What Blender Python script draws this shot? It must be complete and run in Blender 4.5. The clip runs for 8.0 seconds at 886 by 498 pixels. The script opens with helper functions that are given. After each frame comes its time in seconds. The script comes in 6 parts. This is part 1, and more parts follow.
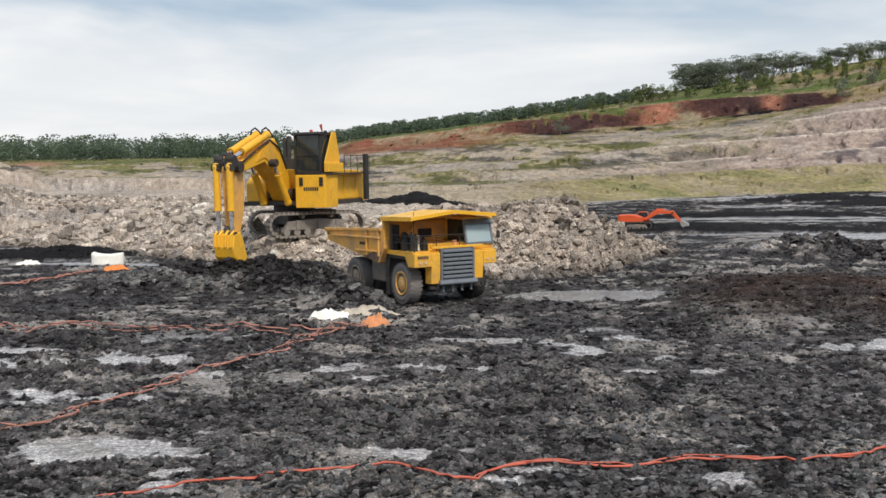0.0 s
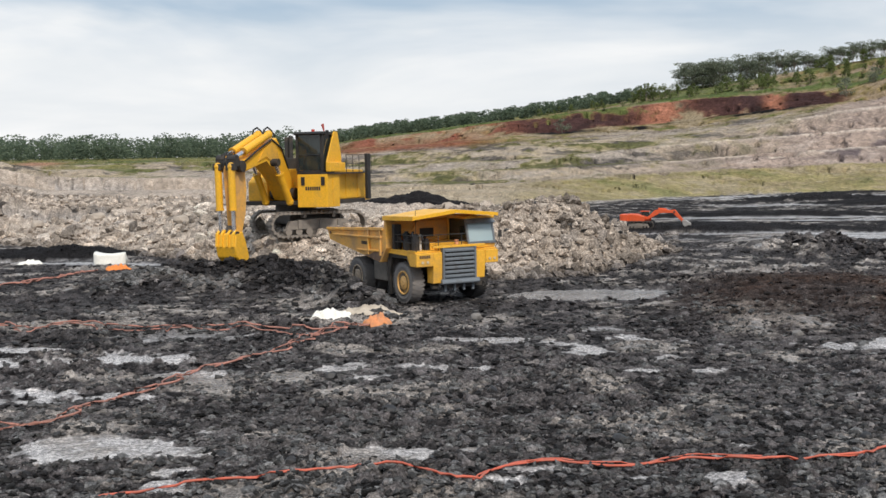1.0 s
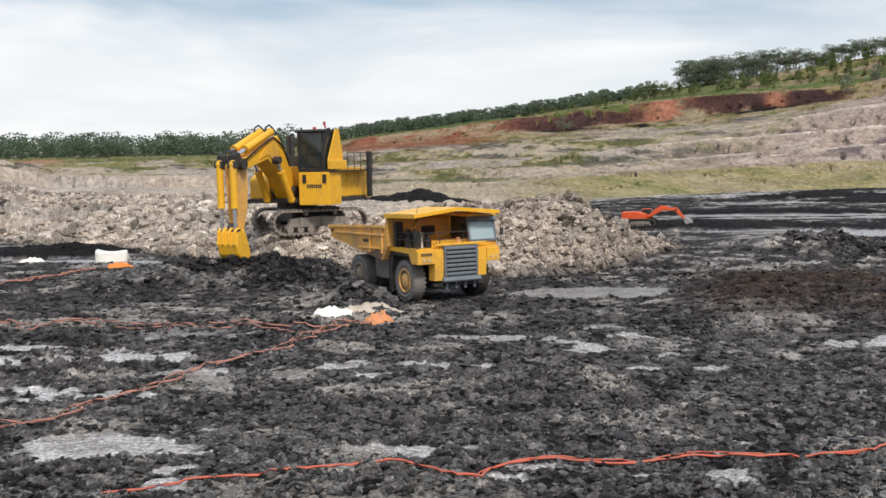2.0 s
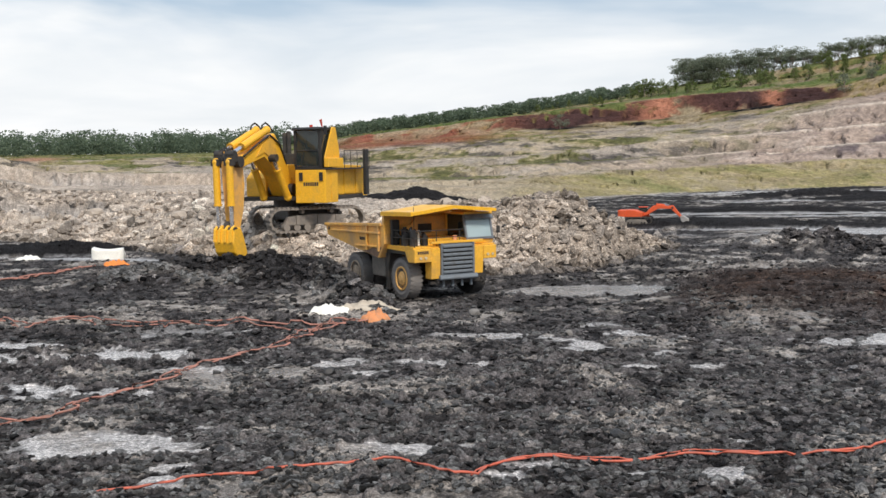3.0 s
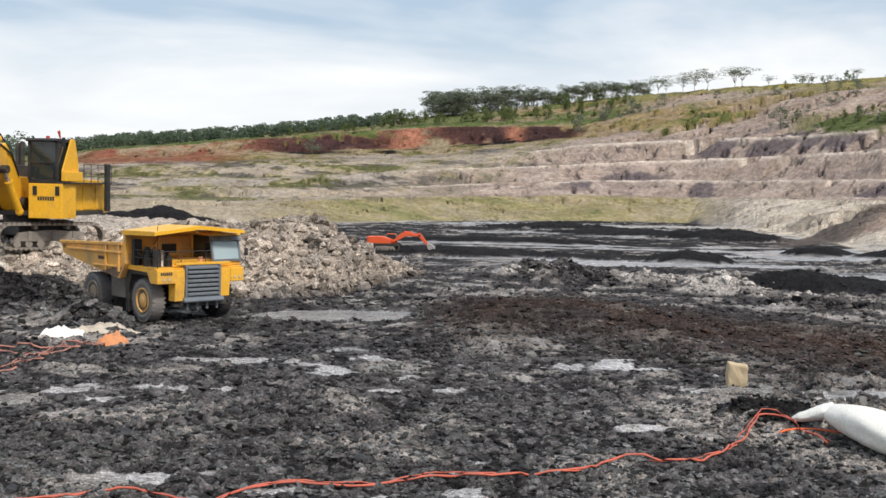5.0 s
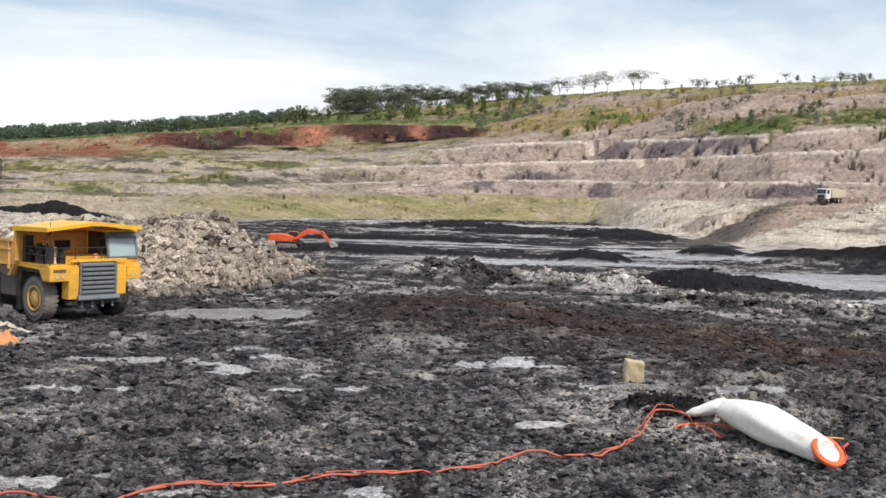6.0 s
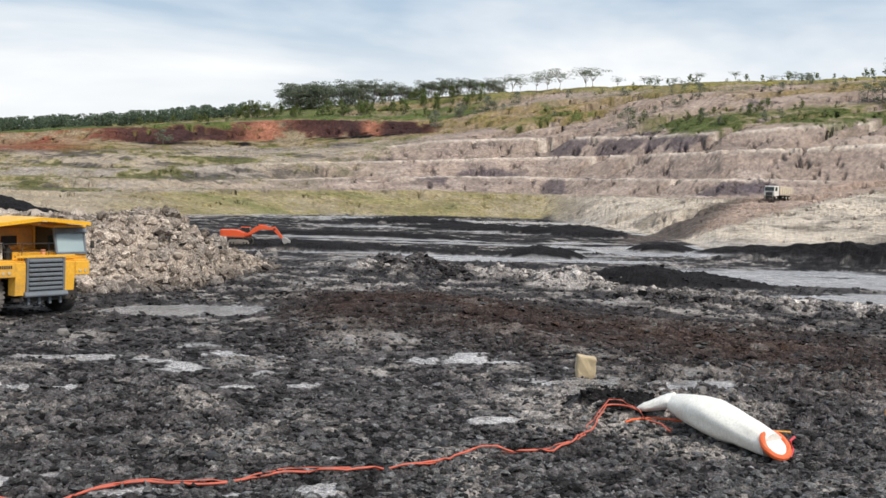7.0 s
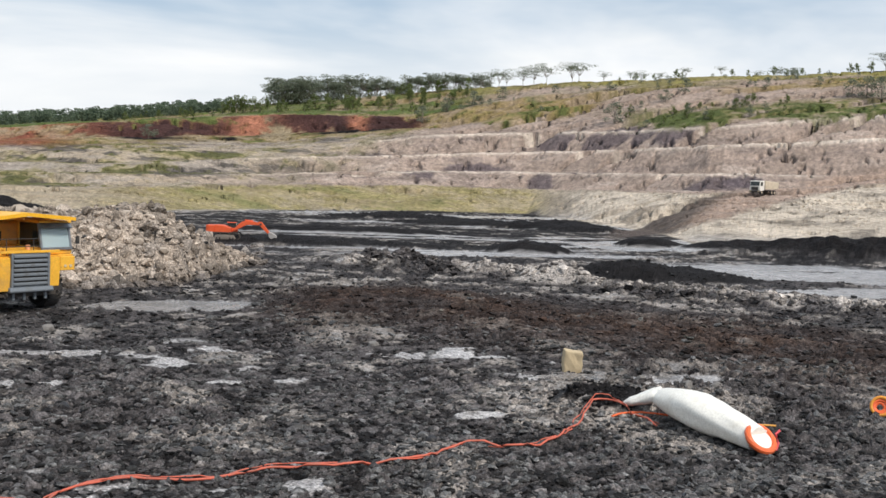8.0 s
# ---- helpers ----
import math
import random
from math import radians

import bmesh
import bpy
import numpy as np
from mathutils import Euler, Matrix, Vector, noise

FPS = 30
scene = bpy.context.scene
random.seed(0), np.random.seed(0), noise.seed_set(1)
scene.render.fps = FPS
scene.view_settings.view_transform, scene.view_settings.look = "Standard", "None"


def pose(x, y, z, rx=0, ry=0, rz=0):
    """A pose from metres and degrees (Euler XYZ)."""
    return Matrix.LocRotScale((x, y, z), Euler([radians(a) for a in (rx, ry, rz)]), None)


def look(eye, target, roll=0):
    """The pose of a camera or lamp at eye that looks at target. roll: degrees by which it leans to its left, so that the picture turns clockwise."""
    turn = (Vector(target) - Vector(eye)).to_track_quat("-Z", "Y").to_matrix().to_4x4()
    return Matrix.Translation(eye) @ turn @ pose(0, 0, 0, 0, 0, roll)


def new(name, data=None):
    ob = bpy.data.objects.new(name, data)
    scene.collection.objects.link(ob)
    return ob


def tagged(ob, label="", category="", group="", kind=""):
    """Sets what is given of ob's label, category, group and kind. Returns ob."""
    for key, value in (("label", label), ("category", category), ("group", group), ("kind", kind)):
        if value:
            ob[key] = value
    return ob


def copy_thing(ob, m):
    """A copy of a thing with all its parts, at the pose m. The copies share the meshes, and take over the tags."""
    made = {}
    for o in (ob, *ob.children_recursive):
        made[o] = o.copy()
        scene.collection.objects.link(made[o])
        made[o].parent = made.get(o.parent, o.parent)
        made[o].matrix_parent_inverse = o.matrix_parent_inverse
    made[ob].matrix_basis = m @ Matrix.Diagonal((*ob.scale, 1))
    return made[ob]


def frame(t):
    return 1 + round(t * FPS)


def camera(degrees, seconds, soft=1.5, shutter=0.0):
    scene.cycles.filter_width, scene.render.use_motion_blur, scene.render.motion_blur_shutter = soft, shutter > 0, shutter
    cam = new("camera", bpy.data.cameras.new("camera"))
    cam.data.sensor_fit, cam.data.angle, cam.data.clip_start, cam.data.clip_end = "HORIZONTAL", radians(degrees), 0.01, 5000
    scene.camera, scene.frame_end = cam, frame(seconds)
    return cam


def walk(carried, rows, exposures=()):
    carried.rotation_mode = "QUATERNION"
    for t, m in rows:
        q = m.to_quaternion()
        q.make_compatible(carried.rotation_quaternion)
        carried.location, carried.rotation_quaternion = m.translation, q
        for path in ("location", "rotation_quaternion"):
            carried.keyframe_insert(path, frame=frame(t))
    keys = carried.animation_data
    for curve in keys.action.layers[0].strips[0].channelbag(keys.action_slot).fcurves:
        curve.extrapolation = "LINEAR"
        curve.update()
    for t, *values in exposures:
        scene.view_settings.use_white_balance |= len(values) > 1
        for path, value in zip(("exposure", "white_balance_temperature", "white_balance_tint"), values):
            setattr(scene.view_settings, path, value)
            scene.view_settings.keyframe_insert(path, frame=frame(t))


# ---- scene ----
EYE = 7.3  # height of the eye above the pit floor
cam = camera(45.93, 8.0)
PATH = [(0.0, 0.00, -4.36, 1.00), (0.5, 0.14, -4.40, 1.16), (1.0, 0.10, -4.39, 1.06), (1.5, 0.19, -4.43, 1.07),
        (3.0, -0.00, -4.63, 1.03), (3.5, -2.31, -4.58, 0.59), (4.0, -6.29, -4.23, -0.22), (4.5, -10.11, -3.60, -0.91),
        (5.0, -13.56, -3.24, -1.40), (6.5, -20.49, -3.26, -2.12), (7.0, -21.41, -3.30, -2.18), (7.5, -21.94, -3.42, -2.18),
        (8.0, -22.14, -3.55, -2.15)]
walk(cam, [(t, pose(0, 0, EYE, 90 + p, r, y)) for t, y, p, r in PATH], [(t, e, 6610, 11) for t, e in ((0.0, -0.04), (1.0, -0.02), (1.5, 0.02), (3.0, 0.08), (3.5, 0.14), (4.0, 0.26), (4.5, 0.12), (5.0, 0.14), (6.5, 0.24), (7.0, 0.12), (8.0, 0.1))])

# ---- light ----
SUN_EL, SUN_AZ = 47, 158  # degrees above the horizon, clockwise from +y
world = bpy.data.worlds.new("sky")
scene.world = world
world.use_nodes = True
wt = world.node_tree
wt.nodes.clear()


def wnode(kind):
    return wt.nodes.new(kind)


def wlink(a, b):
    wt.links.new(a, b)


def wmath(op, a, b=None, clamp=False):
    n = wnode("ShaderNodeMath")
    n.operation, n.use_clamp = op, clamp
    for i, v in enumerate((a, b)):
        if v is None:
            continue
        if isinstance(v, (int, float)):
            n.inputs[i].default_value = v
        else:
            wlink(v, n.inputs[i])
    return n.outputs[0]


def wmix(f, a, b):
    n = wnode("ShaderNodeMix")
    n.data_type = "RGBA"
    for sock, v in ((n.inputs[0], f), (n.inputs[6], a), (n.inputs[7], b)):
        if isinstance(v, (int, float)):
            sock.default_value = v
        elif isinstance(v, tuple):
            sock.default_value = (*v, 1)
        else:
            wlink(v, sock)
    return n.outputs[2]


def wramp(f, *stops):
    n = wnode("ShaderNodeValToRGB")
    while len(n.color_ramp.elements) < len(stops):
        n.color_ramp.elements.new(0.5)
    for e, (p, c) in zip(n.color_ramp.elements, stops):
        e.position, e.color = p, (c, c, c, 1) if isinstance(c, (int, float)) else (*c, 1)
    wlink(f, n.inputs[0])
    return n.outputs[0]


sky = wnode("ShaderNodeTexSky")
sky.sky_type, sky.sun_disc, sky.sun_elevation, sky.sun_rotation, sky.air_density, sky.dust_density = "NISHITA", False, radians(SUN_EL), radians(SUN_AZ), 1.2, 2.0
tc = wnode("ShaderNodeTexCoord")
sep = wnode("ShaderNodeSeparateXYZ")
wlink(tc.outputs["Generated"], sep.inputs[0])
up = wmath("MAXIMUM", sep.outputs[2], 0.0)
den = wmath("ADD", up, 0.16)
flat = wnode("ShaderNodeCombineXYZ")
wlink(wmath("DIVIDE", sep.outputs[0], den), flat.inputs[0])
wlink(wmath("DIVIDE", sep.outputs[1], den), flat.inputs[1])
banks = wnode("ShaderNodeTexNoise")
banks.inputs["Scale"].default_value, banks.inputs["Detail"].default_value, banks.inputs["Roughness"].default_value = 0.75, 5, 0.5
banks.inputs["Distortion"].default_value = 0.4
wlink(flat.outputs[0], banks.inputs["Vector"])
wisps = wnode("ShaderNodeTexNoise")
wisps.inputs["Scale"].default_value, wisps.inputs["Detail"].default_value = 2.6, 5
wlink(flat.outputs[0], wisps.inputs["Vector"])
cover = wramp(banks.outputs[0], (0.42, 0.0), (0.66, 0.9))
thick = wramp(wisps.outputs[0], (0.38, 0.0), (0.68, 1.0))
blue = wnode("ShaderNodeVectorMath")
blue.operation = "SCALE"
blue.inputs["Scale"].default_value = 0.10
wlink(sky.outputs[0], blue.inputs[0])
grey = wmix(0.75, blue.outputs[0], (0.42, 0.55, 0.70))
white = wmix(thick, (1.0, 1.0, 0.98), (0.84, 0.88, 0.92))
low = wramp(up, (0.0, 0.95), (0.07, 0.85), (0.105, 0.6), (0.15, 0.05))
layer = wmix(cover, grey, white)
layer = wmix(wmath("MULTIPLY", low, 0.8), layer, (0.90, 0.92, 0.93))
back = wnode("ShaderNodeBackground")
back.inputs["Strength"].default_value = 1.06
wlink(layer, back.inputs[0])
wlink(back.outputs[0], wnode("ShaderNodeOutputWorld").inputs[0])

sun = new("sun", bpy.data.lights.new("sun", "SUN"))
sun.data.energy, sun.data.angle, sun.data.color = 2.9, radians(9), (1.0, 0.93, 0.84)
sun_dir = Vector((math.sin(radians(SUN_AZ)) * math.cos(radians(SUN_EL)), math.cos(radians(SUN_AZ)) * math.cos(radians(SUN_EL)), math.sin(radians(SUN_EL))))
sun.matrix_world = look(sun_dir * 100, (0, 0, 0))

# ---- materials ----
def material(name):
    m = bpy.data.materials.new(name)
    m.use_nodes = True
    return m, m.node_tree, m.node_tree.nodes["Principled BSDF"]


def noise_node(t, scale, detail=4, rough=0.55, coord="Object", stretch=None):
    n, c = t.nodes.new("ShaderNodeTexNoise"), t.nodes.new("ShaderNodeTexCoord")
    n.inputs["Scale"].default_value, n.inputs["Detail"].default_value, n.inputs["Roughness"].default_value = scale, detail, rough
    src = c.outputs[coord]
    if stretch:
        mp = t.nodes.new("ShaderNodeMapping")
        mp.inputs["Scale"].default_value = stretch
        t.links.new(src, mp.inputs[0])
        src = mp.outputs[0]
    t.links.new(src, n.inputs["Vector"])
    return n.outputs[0]


def ramp_node(t, src, *stops):
    n = t.nodes.new("ShaderNodeValToRGB")
    while len(n.color_ramp.elements) < len(stops):
        n.color_ramp.elements.new(0.5)
    for e, (p, c) in zip(n.color_ramp.elements, stops):
        e.position, e.color = p, (c, c, c, 1) if isinstance(c, (int, float)) else (*c, 1)
    t.links.new(src, n.inputs[0])
    return n.outputs[0]


def mix_node(t, f, a, b, mode="MIX"):
    n = t.nodes.new("ShaderNodeMix")
    n.data_type, n.blend_type = "RGBA", mode
    for sock, v in ((n.inputs[0], f), (n.inputs[6], a), (n.inputs[7], b)):
        if isinstance(v, (int, float)):
            sock.default_value = v
        elif isinstance(v, tuple):
            sock.default_value = (*v, 1)
        else:
            t.links.new(v, sock)
    return n.outputs[2]


def bump_node(t, bsdf, src, strength, distance):
    n = t.nodes.new("ShaderNodeBump")
    n.inputs["Strength"].default_value, n.inputs["Distance"].default_value = strength, distance
    t.links.new(src, n.inputs["Height"])
    t.links.new(n.outputs[0], bsdf.inputs["Normal"])


def surface(name, colour, dirt=None, rough=0.6, metal=0.0, scale=1.5, amount=0.5, bump=0.15, spread=0.12, wear=None):
    """A worn surface: a base colour that wanders, stained with dirt in patches, with fine grain."""
    m, t, b = material(name)
    big = noise_node(t, scale, 5, 0.6)
    fine = noise_node(t, scale * 14, 3)
    lo, hi = tuple(c * (1 - spread) for c in colour), tuple(min(1, c * (1 + spread)) for c in colour)
    col = ramp_node(t, fine, (0.3, lo), (0.7, hi))
    if dirt:
        col = mix_node(t, ramp_node(t, big, (0.62 - 0.3 * amount, 0.0), (0.85 - 0.2 * amount, 0.85)), col, dirt)
    if wear:
        col = mix_node(t, ramp_node(t, noise_node(t, scale * 5, 6, 0.7), (0.62, 0.0), (0.7, 0.8)), col, wear)
    t.links.new(col, b.inputs["Base Color"])
    t.links.new(ramp_node(t, big, (0.3, max(0.05, rough - 0.12)), (0.75, min(1, rough + 0.25))), b.inputs["Roughness"])
    b.inputs["Metallic"].default_value = metal
    if bump:
        bump_node(t, b, fine, bump, 0.02)
    return m


def earth_material():
    """Ground: the colour laid down for each kind of soil, broken up by grain at two scales; wet mud shines."""
    m, t, b = material("earth")
    at = t.nodes.new("ShaderNodeAttribute")
    at.attribute_name = "soil"
    wet = t.nodes.new("ShaderNodeAttribute")
    wet.attribute_name = "wet"
    fine = noise_node(t, 7.0, 7, 0.72)
    grit = noise_node(t, 19.0, 4, 0.7)
    mid = noise_node(t, 0.8, 6, 0.65)
    wide = noise_node(t, 0.10, 4, 0.6)
    col = mix_node(t, 1.0, at.outputs["Color"], ramp_node(t, fine, (0.34, 0.32), (0.5, 0.76), (0.68, 1.65)), "MULTIPLY")
    col = mix_node(t, 0.8, col, ramp_node(t, grit, (0.35, 0.45), (0.66, 1.7)), "MULTIPLY")
    col = mix_node(t, 1.0, col, ramp_node(t, mid, (0.32, 0.68), (0.68, 1.32)), "MULTIPLY")
    col = mix_node(t, 0.7, col, ramp_node(t, wide, (0.35, 0.75), (0.65, 1.25)), "MULTIPLY")
    t.links.new(col, b.inputs["Base Color"])
    t.links.new(ramp_node(t, wet.outputs["Fac"], (0.0, 0.8), (0.5, 0.5), (1.0, 0.12)), b.inputs["Roughness"])
    t.links.new(ramp_node(t, wet.outputs["Fac"], (0.0, 0.06), (0.4, 0.35), (1.0, 0.5)), b.inputs["Specular IOR Level"])
    bump_node(t, b, fine, 1.0, 0.09)
    return m


EARTH = earth_material()

# ---- the pit: one sheet of ground ----
AZ = (-40, -23, -12, -5, 4, 13, 21, 27, 36, 45, 65)
BREAKS = {  # distance, height at each bearing
    "toe": ((280, 270, 250, 190, 190, 240, 270, 285, 165, 165, 165),
        (4.2, 4.0, 3.2, 2.2, 0.3, 0, 0, 0, 0.3, 0.6, 0.6)),
    "bank": ((310, 300, 290, 240, 225, 275, 305, 310, 240, 268, 275),
        (4.6, 3.4, 3.0, 3.5, 3.8, 5.4, 6.5, 6.6, 7.3, 11.0, 12.0)),
    "bench_a": ((360, 350, 330, 300, 270, 310, 325, 325, 290, 298, 300),
        (6.7, 7.0, 6.7, 5.7, 6.4, 8.3, 11.0, 11.8, 12.6, 13.6, 13.9)),
    "bench_b": ((420, 400, 370, 340, 315, 345, 350, 350, 315, 315, 320),
        (9.5, 9.0, 8.6, 8.5, 9.2, 13.9, 16.9, 19.2, 21.3, 24.6, 25.8)),
    "bench_c": ((480, 460, 430, 390, 360, 375, 375, 375, 340, 345, 350),
        (11.9, 11.3, 11.1, 12.1, 13.6, 15.8, 24.5, 26.6, 28.0, 33.2, 34.8)),
    "cliff_foot": ((560, 540, 520, 440, 410, 430, 420, 415, 390, 390, 400),
        (14.1, 13.9, 13.7, 16.3, 19.8, 25.3, 29.7, 39.2, 44.2, 46.8, 49.3)),
    "cliff_top": ((600, 580, 560, 455, 425, 440, 428, 430, 400, 400, 410),
        (15.7, 15.4, 15.1, 19.6, 25.9, 33.1, 34.2, 44.2, 46.5, 48.6, 51.1)),
    "ridge": ((900, 900, 900, 640, 600, 540, 500, 480, 460, 460, 470),
        (22.2, 21.4, 20.7, 27.6, 36.0, 45.0, 51.0, 54.4, 56.5, 59.3, 61.7)),
}


def lattice(ix, iy, seed):
    h = (ix.astype(np.int64) * 374761393 + iy.astype(np.int64) * 668265263 + seed * 974634777) & 0xFFFFFFFF
    h = ((h ^ (h >> 13)) * 1274126177) & 0xFFFFFFFF
    return ((h ^ (h >> 16)) & 0xFFFF) / 65535.0


def value_noise(x, y, seed):
    ix, iy = np.floor(x), np.floor(y)
    fx, fy = x - ix, y - iy
    fx, fy = fx * fx * (3 - 2 * fx), fy * fy * (3 - 2 * fy)
    a, b = lattice(ix, iy, seed), lattice(ix + 1, iy, seed)
    c, d = lattice(ix, iy + 1, seed), lattice(ix + 1, iy + 1, seed)
    return a + (b - a) * fx + (c - a + (a - b - c + d) * fx) * fy


def fbm(x, y, size, octaves, seed, gain=0.55):
    """Fractal noise about 0, from -1 to 1, with its largest lumps `size` metres wide."""
    total, amp, norm = 0.0, 1.0, 0.0
    for k in range(octaves):
        f = 2.03 ** k / size
        total = total + amp * (value_noise(x * f + 17.3 * k, y * f - 9.1 * k, seed + k) * 2 - 1)
        norm, amp = norm + amp, amp * gain
    return total / norm


def cells(x, y, size, seed):
    """Broken lumps: 1 at the middle of each lump and 0 at the cracks between, and a random number for each lump."""
    u, v = x / size, y / size
    iu, iv = np.floor(u), np.floor(v)
    best, second, who = np.full_like(u, 9.0), np.full_like(u, 9.0), np.zeros_like(u)
    for di in (-1, 0, 1):
        for dj in (-1, 0, 1):
            ci, cj = iu + di, iv + dj
            d = np.hypot(ci + lattice(ci, cj, seed) - u, cj + lattice(ci, cj, seed + 1) - v)
            near = d < best
            second = np.where(near, best, np.minimum(second, d))
            who = np.where(near, lattice(ci, cj, seed + 2), who)
            best = np.where(near, d, best)
    return np.clip((second - best) * 2.2, 0, 1), who


def ramp(lo, hi, v):
    u = np.clip((v - lo) / (hi - lo), 0, 1)
    return u * u * (3 - 2 * u)


def bell(v, mid, width):
    return np.exp(-(((v - mid) / width) ** 2))


def along(az, stations, values):
    return np.interp(az, stations, values)


def mound(x, y, az, r, rx, ry, turn=0.0):
    """A soft-edged heap round the point at bearing az, distance r: 1 in the middle, 0 outside."""
    cx, cy = r * math.sin(radians(az)), r * math.cos(radians(az))
    c, s = math.cos(radians(turn)), math.sin(radians(turn))
    u, v = (x - cx) * c + (y - cy) * s, -(x - cx) * s + (y - cy) * c
    return np.clip(1 - (u / rx) ** 2 - (v / ry) ** 2, 0, 1)


def paint(col, colour, mask):
    m = np.clip(mask, 0, 1)[:, None]
    return col * (1 - m) + np.array(colour)[None, :] * m


COAL, BROWN_COAL, RUBBLE = (0.018, 0.017, 0.018), (0.060, 0.037, 0.028), (0.45, 0.385, 0.325)
SHALE, BENCH_TOP, DARK_SHALE, GRASS = (0.365, 0.29, 0.245), (0.64, 0.56, 0.48), (0.10, 0.092, 0.105), (0.29, 0.25, 0.115)
GREEN, RED, CLAY = (0.085, 0.125, 0.038), (0.25, 0.095, 0.062), (0.37, 0.315, 0.235)


def profile(az, r):
    """Height of the stepped pit wall, from its break lines."""
    ds = [np.zeros_like(az)]
    zs = [np.zeros_like(az)]
    for name, (d, z) in BREAKS.items():
        d, z = along(az, AZ, d), along(az, AZ, z)
        if name == "toe":
            ds.append(d * 0.62)
            zs.append(z * 0)
        if name.startswith("bench"):  # a steep face, then a level berm
            ds.append(d - 9)
            zs.append(zs[-1] + 0.4)
        ds.append(d)
        zs.append(z)
    ds += [np.full_like(az, 1500.0), np.full_like(az, 6000.0)]
    zs += [np.full_like(az, 8.0), np.full_like(az, 2.0)]
    out = np.zeros_like(r)
    for k in range(len(ds) - 1):
        u = np.clip((r - ds[k]) / np.maximum(ds[k + 1] - ds[k], 0.1), 0, 1)
        out = out + (zs[k + 1] - zs[k]) * u
    return out


def terrain(x, y):
    """Height, soil colour and wetness of the ground at x, y (arrays)."""
    r = np.hypot(x, y)
    az = np.degrees(np.arctan2(x, y))
    big = fbm(x, y, 60, 3, 11)
    mid = fbm(x, y, 12, 4, 21)
    small = fbm(x, y, 2.6, 4, 31)
    clod = fbm(x, y, 0.7, 3, 41, 0.6)
    # ragged bearing and distance, so that no border runs true
    a = az + mid * 0.8 * np.clip(60 / np.maximum(r, 20), 0.2, 1)
    q = r * (1 + 0.03 * mid + 0.012 * small)
    soft = fbm(x, y, 34, 3, 15)
    warped = r * (1 + 0.014 * soft + 0.003 * mid + 0.0008 * small)
    z = profile(az + big * 0.6, warped)
    far = ramp(130, 240, r)
    toe, bank = along(a, AZ, BREAKS["toe"][0]), along(a, AZ, BREAKS["bank"][0])
    base = z
    terrace = ramp(8, 14, az)
    z = z + far * (0.45 * mid + (1 - terrace) * 0.4 * small + (0.30 - 0.1 * terrace) * np.abs(fbm(x, y, 5, 3, 37)) + terrace * 0.5 * np.abs(fbm(az * 5.5 + 0.2 * mid, r * 0.12, 1.2, 3, 39)))
    strata = fbm(az * 6, base * 8 + 3 * soft + 5 * mid + 1.5 * small, 12, 4, 35, 0.62)

    col = np.tile(np.array(COAL), (len(x), 1))
    wet = np.zeros_like(x)
    # churned coal floor
    floor = 1 - ramp(0.9, 1.1, q / toe)
    rough = 0.6 + 0.4 * ramp(-0.35, 0.35, fbm(x, y, 9, 3, 51))
    lump, tone = np.zeros_like(x), np.full_like(x, 0.5)
    lump_b, tone_b = np.zeros_like(x), np.full_like(x, 0.5)
    block, tilt = np.zeros_like(x), np.full_like(x, 0.5)
    close = r < 135
    if close.any():
        cx, cy = x[close] + 0.16 * small[close] + 0.10 * clod[close], y[close] + 0.16 * mid[close] - 0.10 * clod[close]
        lump[close], tone[close] = cells(cx * 0.8, cy, 0.46, 201)
        lump_b[close], tone_b[close] = cells(cx * 0.85, cy, 0.21, 211)
        block[close], tilt[close] = cells(cx + 0.4 * small[close], cy, 1.5, 221)
    broken = 0.45 + 0.55 * ramp(-0.3, 0.3, fbm(x, y, 5, 3, 53))
    z = z + floor * (0.14 * mid + rough * (0.13 * small + 0.10 * np.abs(clod) - 0.06 + broken * (0.27 * lump ** 0.7 * tone + 0.13 * lump_b * tone_b)))
    col = col * (0.9 + 0.3 * small[:, None])
    loose = floor * (1 - ramp(100, 135, r)) * (1 - 0.5 * ramp(38, 60, r))
    col = paint(col, (0.115, 0.106, 0.108), loose * ramp(0.55, 0.72, tone_b) * 0.75)
    col = paint(col, (0.16, 0.148, 0.15), loose * ramp(0.68, 0.85, tone) * 0.75)
    wet = np.maximum(wet, loose * 0.05)
    # pale mud, dried and wet, in the hollows, drawn out sideways
    streak = fbm(x * 0.45, y * 1.25, 4.2, 5, 61, 0.6)
    dust = ramp(0.10, 0.55, streak) * floor
    col = paint(col, (0.17, 0.162, 0.163), dust * 0.30)
    col = paint(col, (0.105, 0.098, 0.10), ramp(0.0, 0.6, clod) * floor * 0.5)
    speck = fbm(x * 0.7, y * 1.3, 0.9, 4, 65, 0.7)
    ashen = np.clip(0.62 + 0.35 * fbm(x, y, 14, 3, 67) + 0.15 * bell(r, 29, 8) + 0.35 * ramp(24, 30, a), 0, 1)
    col = paint(col, (0.155, 0.147, 0.147), ramp(0.08, 0.5, speck + 0.05 * small + 0.12 * ramp(26, 32, a)) * ashen * floor * (1 - ramp(60, 120, r)) * 0.38)
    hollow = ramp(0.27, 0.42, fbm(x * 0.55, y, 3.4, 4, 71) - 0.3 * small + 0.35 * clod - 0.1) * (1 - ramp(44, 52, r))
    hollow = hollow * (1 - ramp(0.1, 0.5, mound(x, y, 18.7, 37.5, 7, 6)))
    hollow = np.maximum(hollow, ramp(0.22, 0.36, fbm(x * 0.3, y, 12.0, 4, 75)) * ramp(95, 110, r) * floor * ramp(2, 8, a))
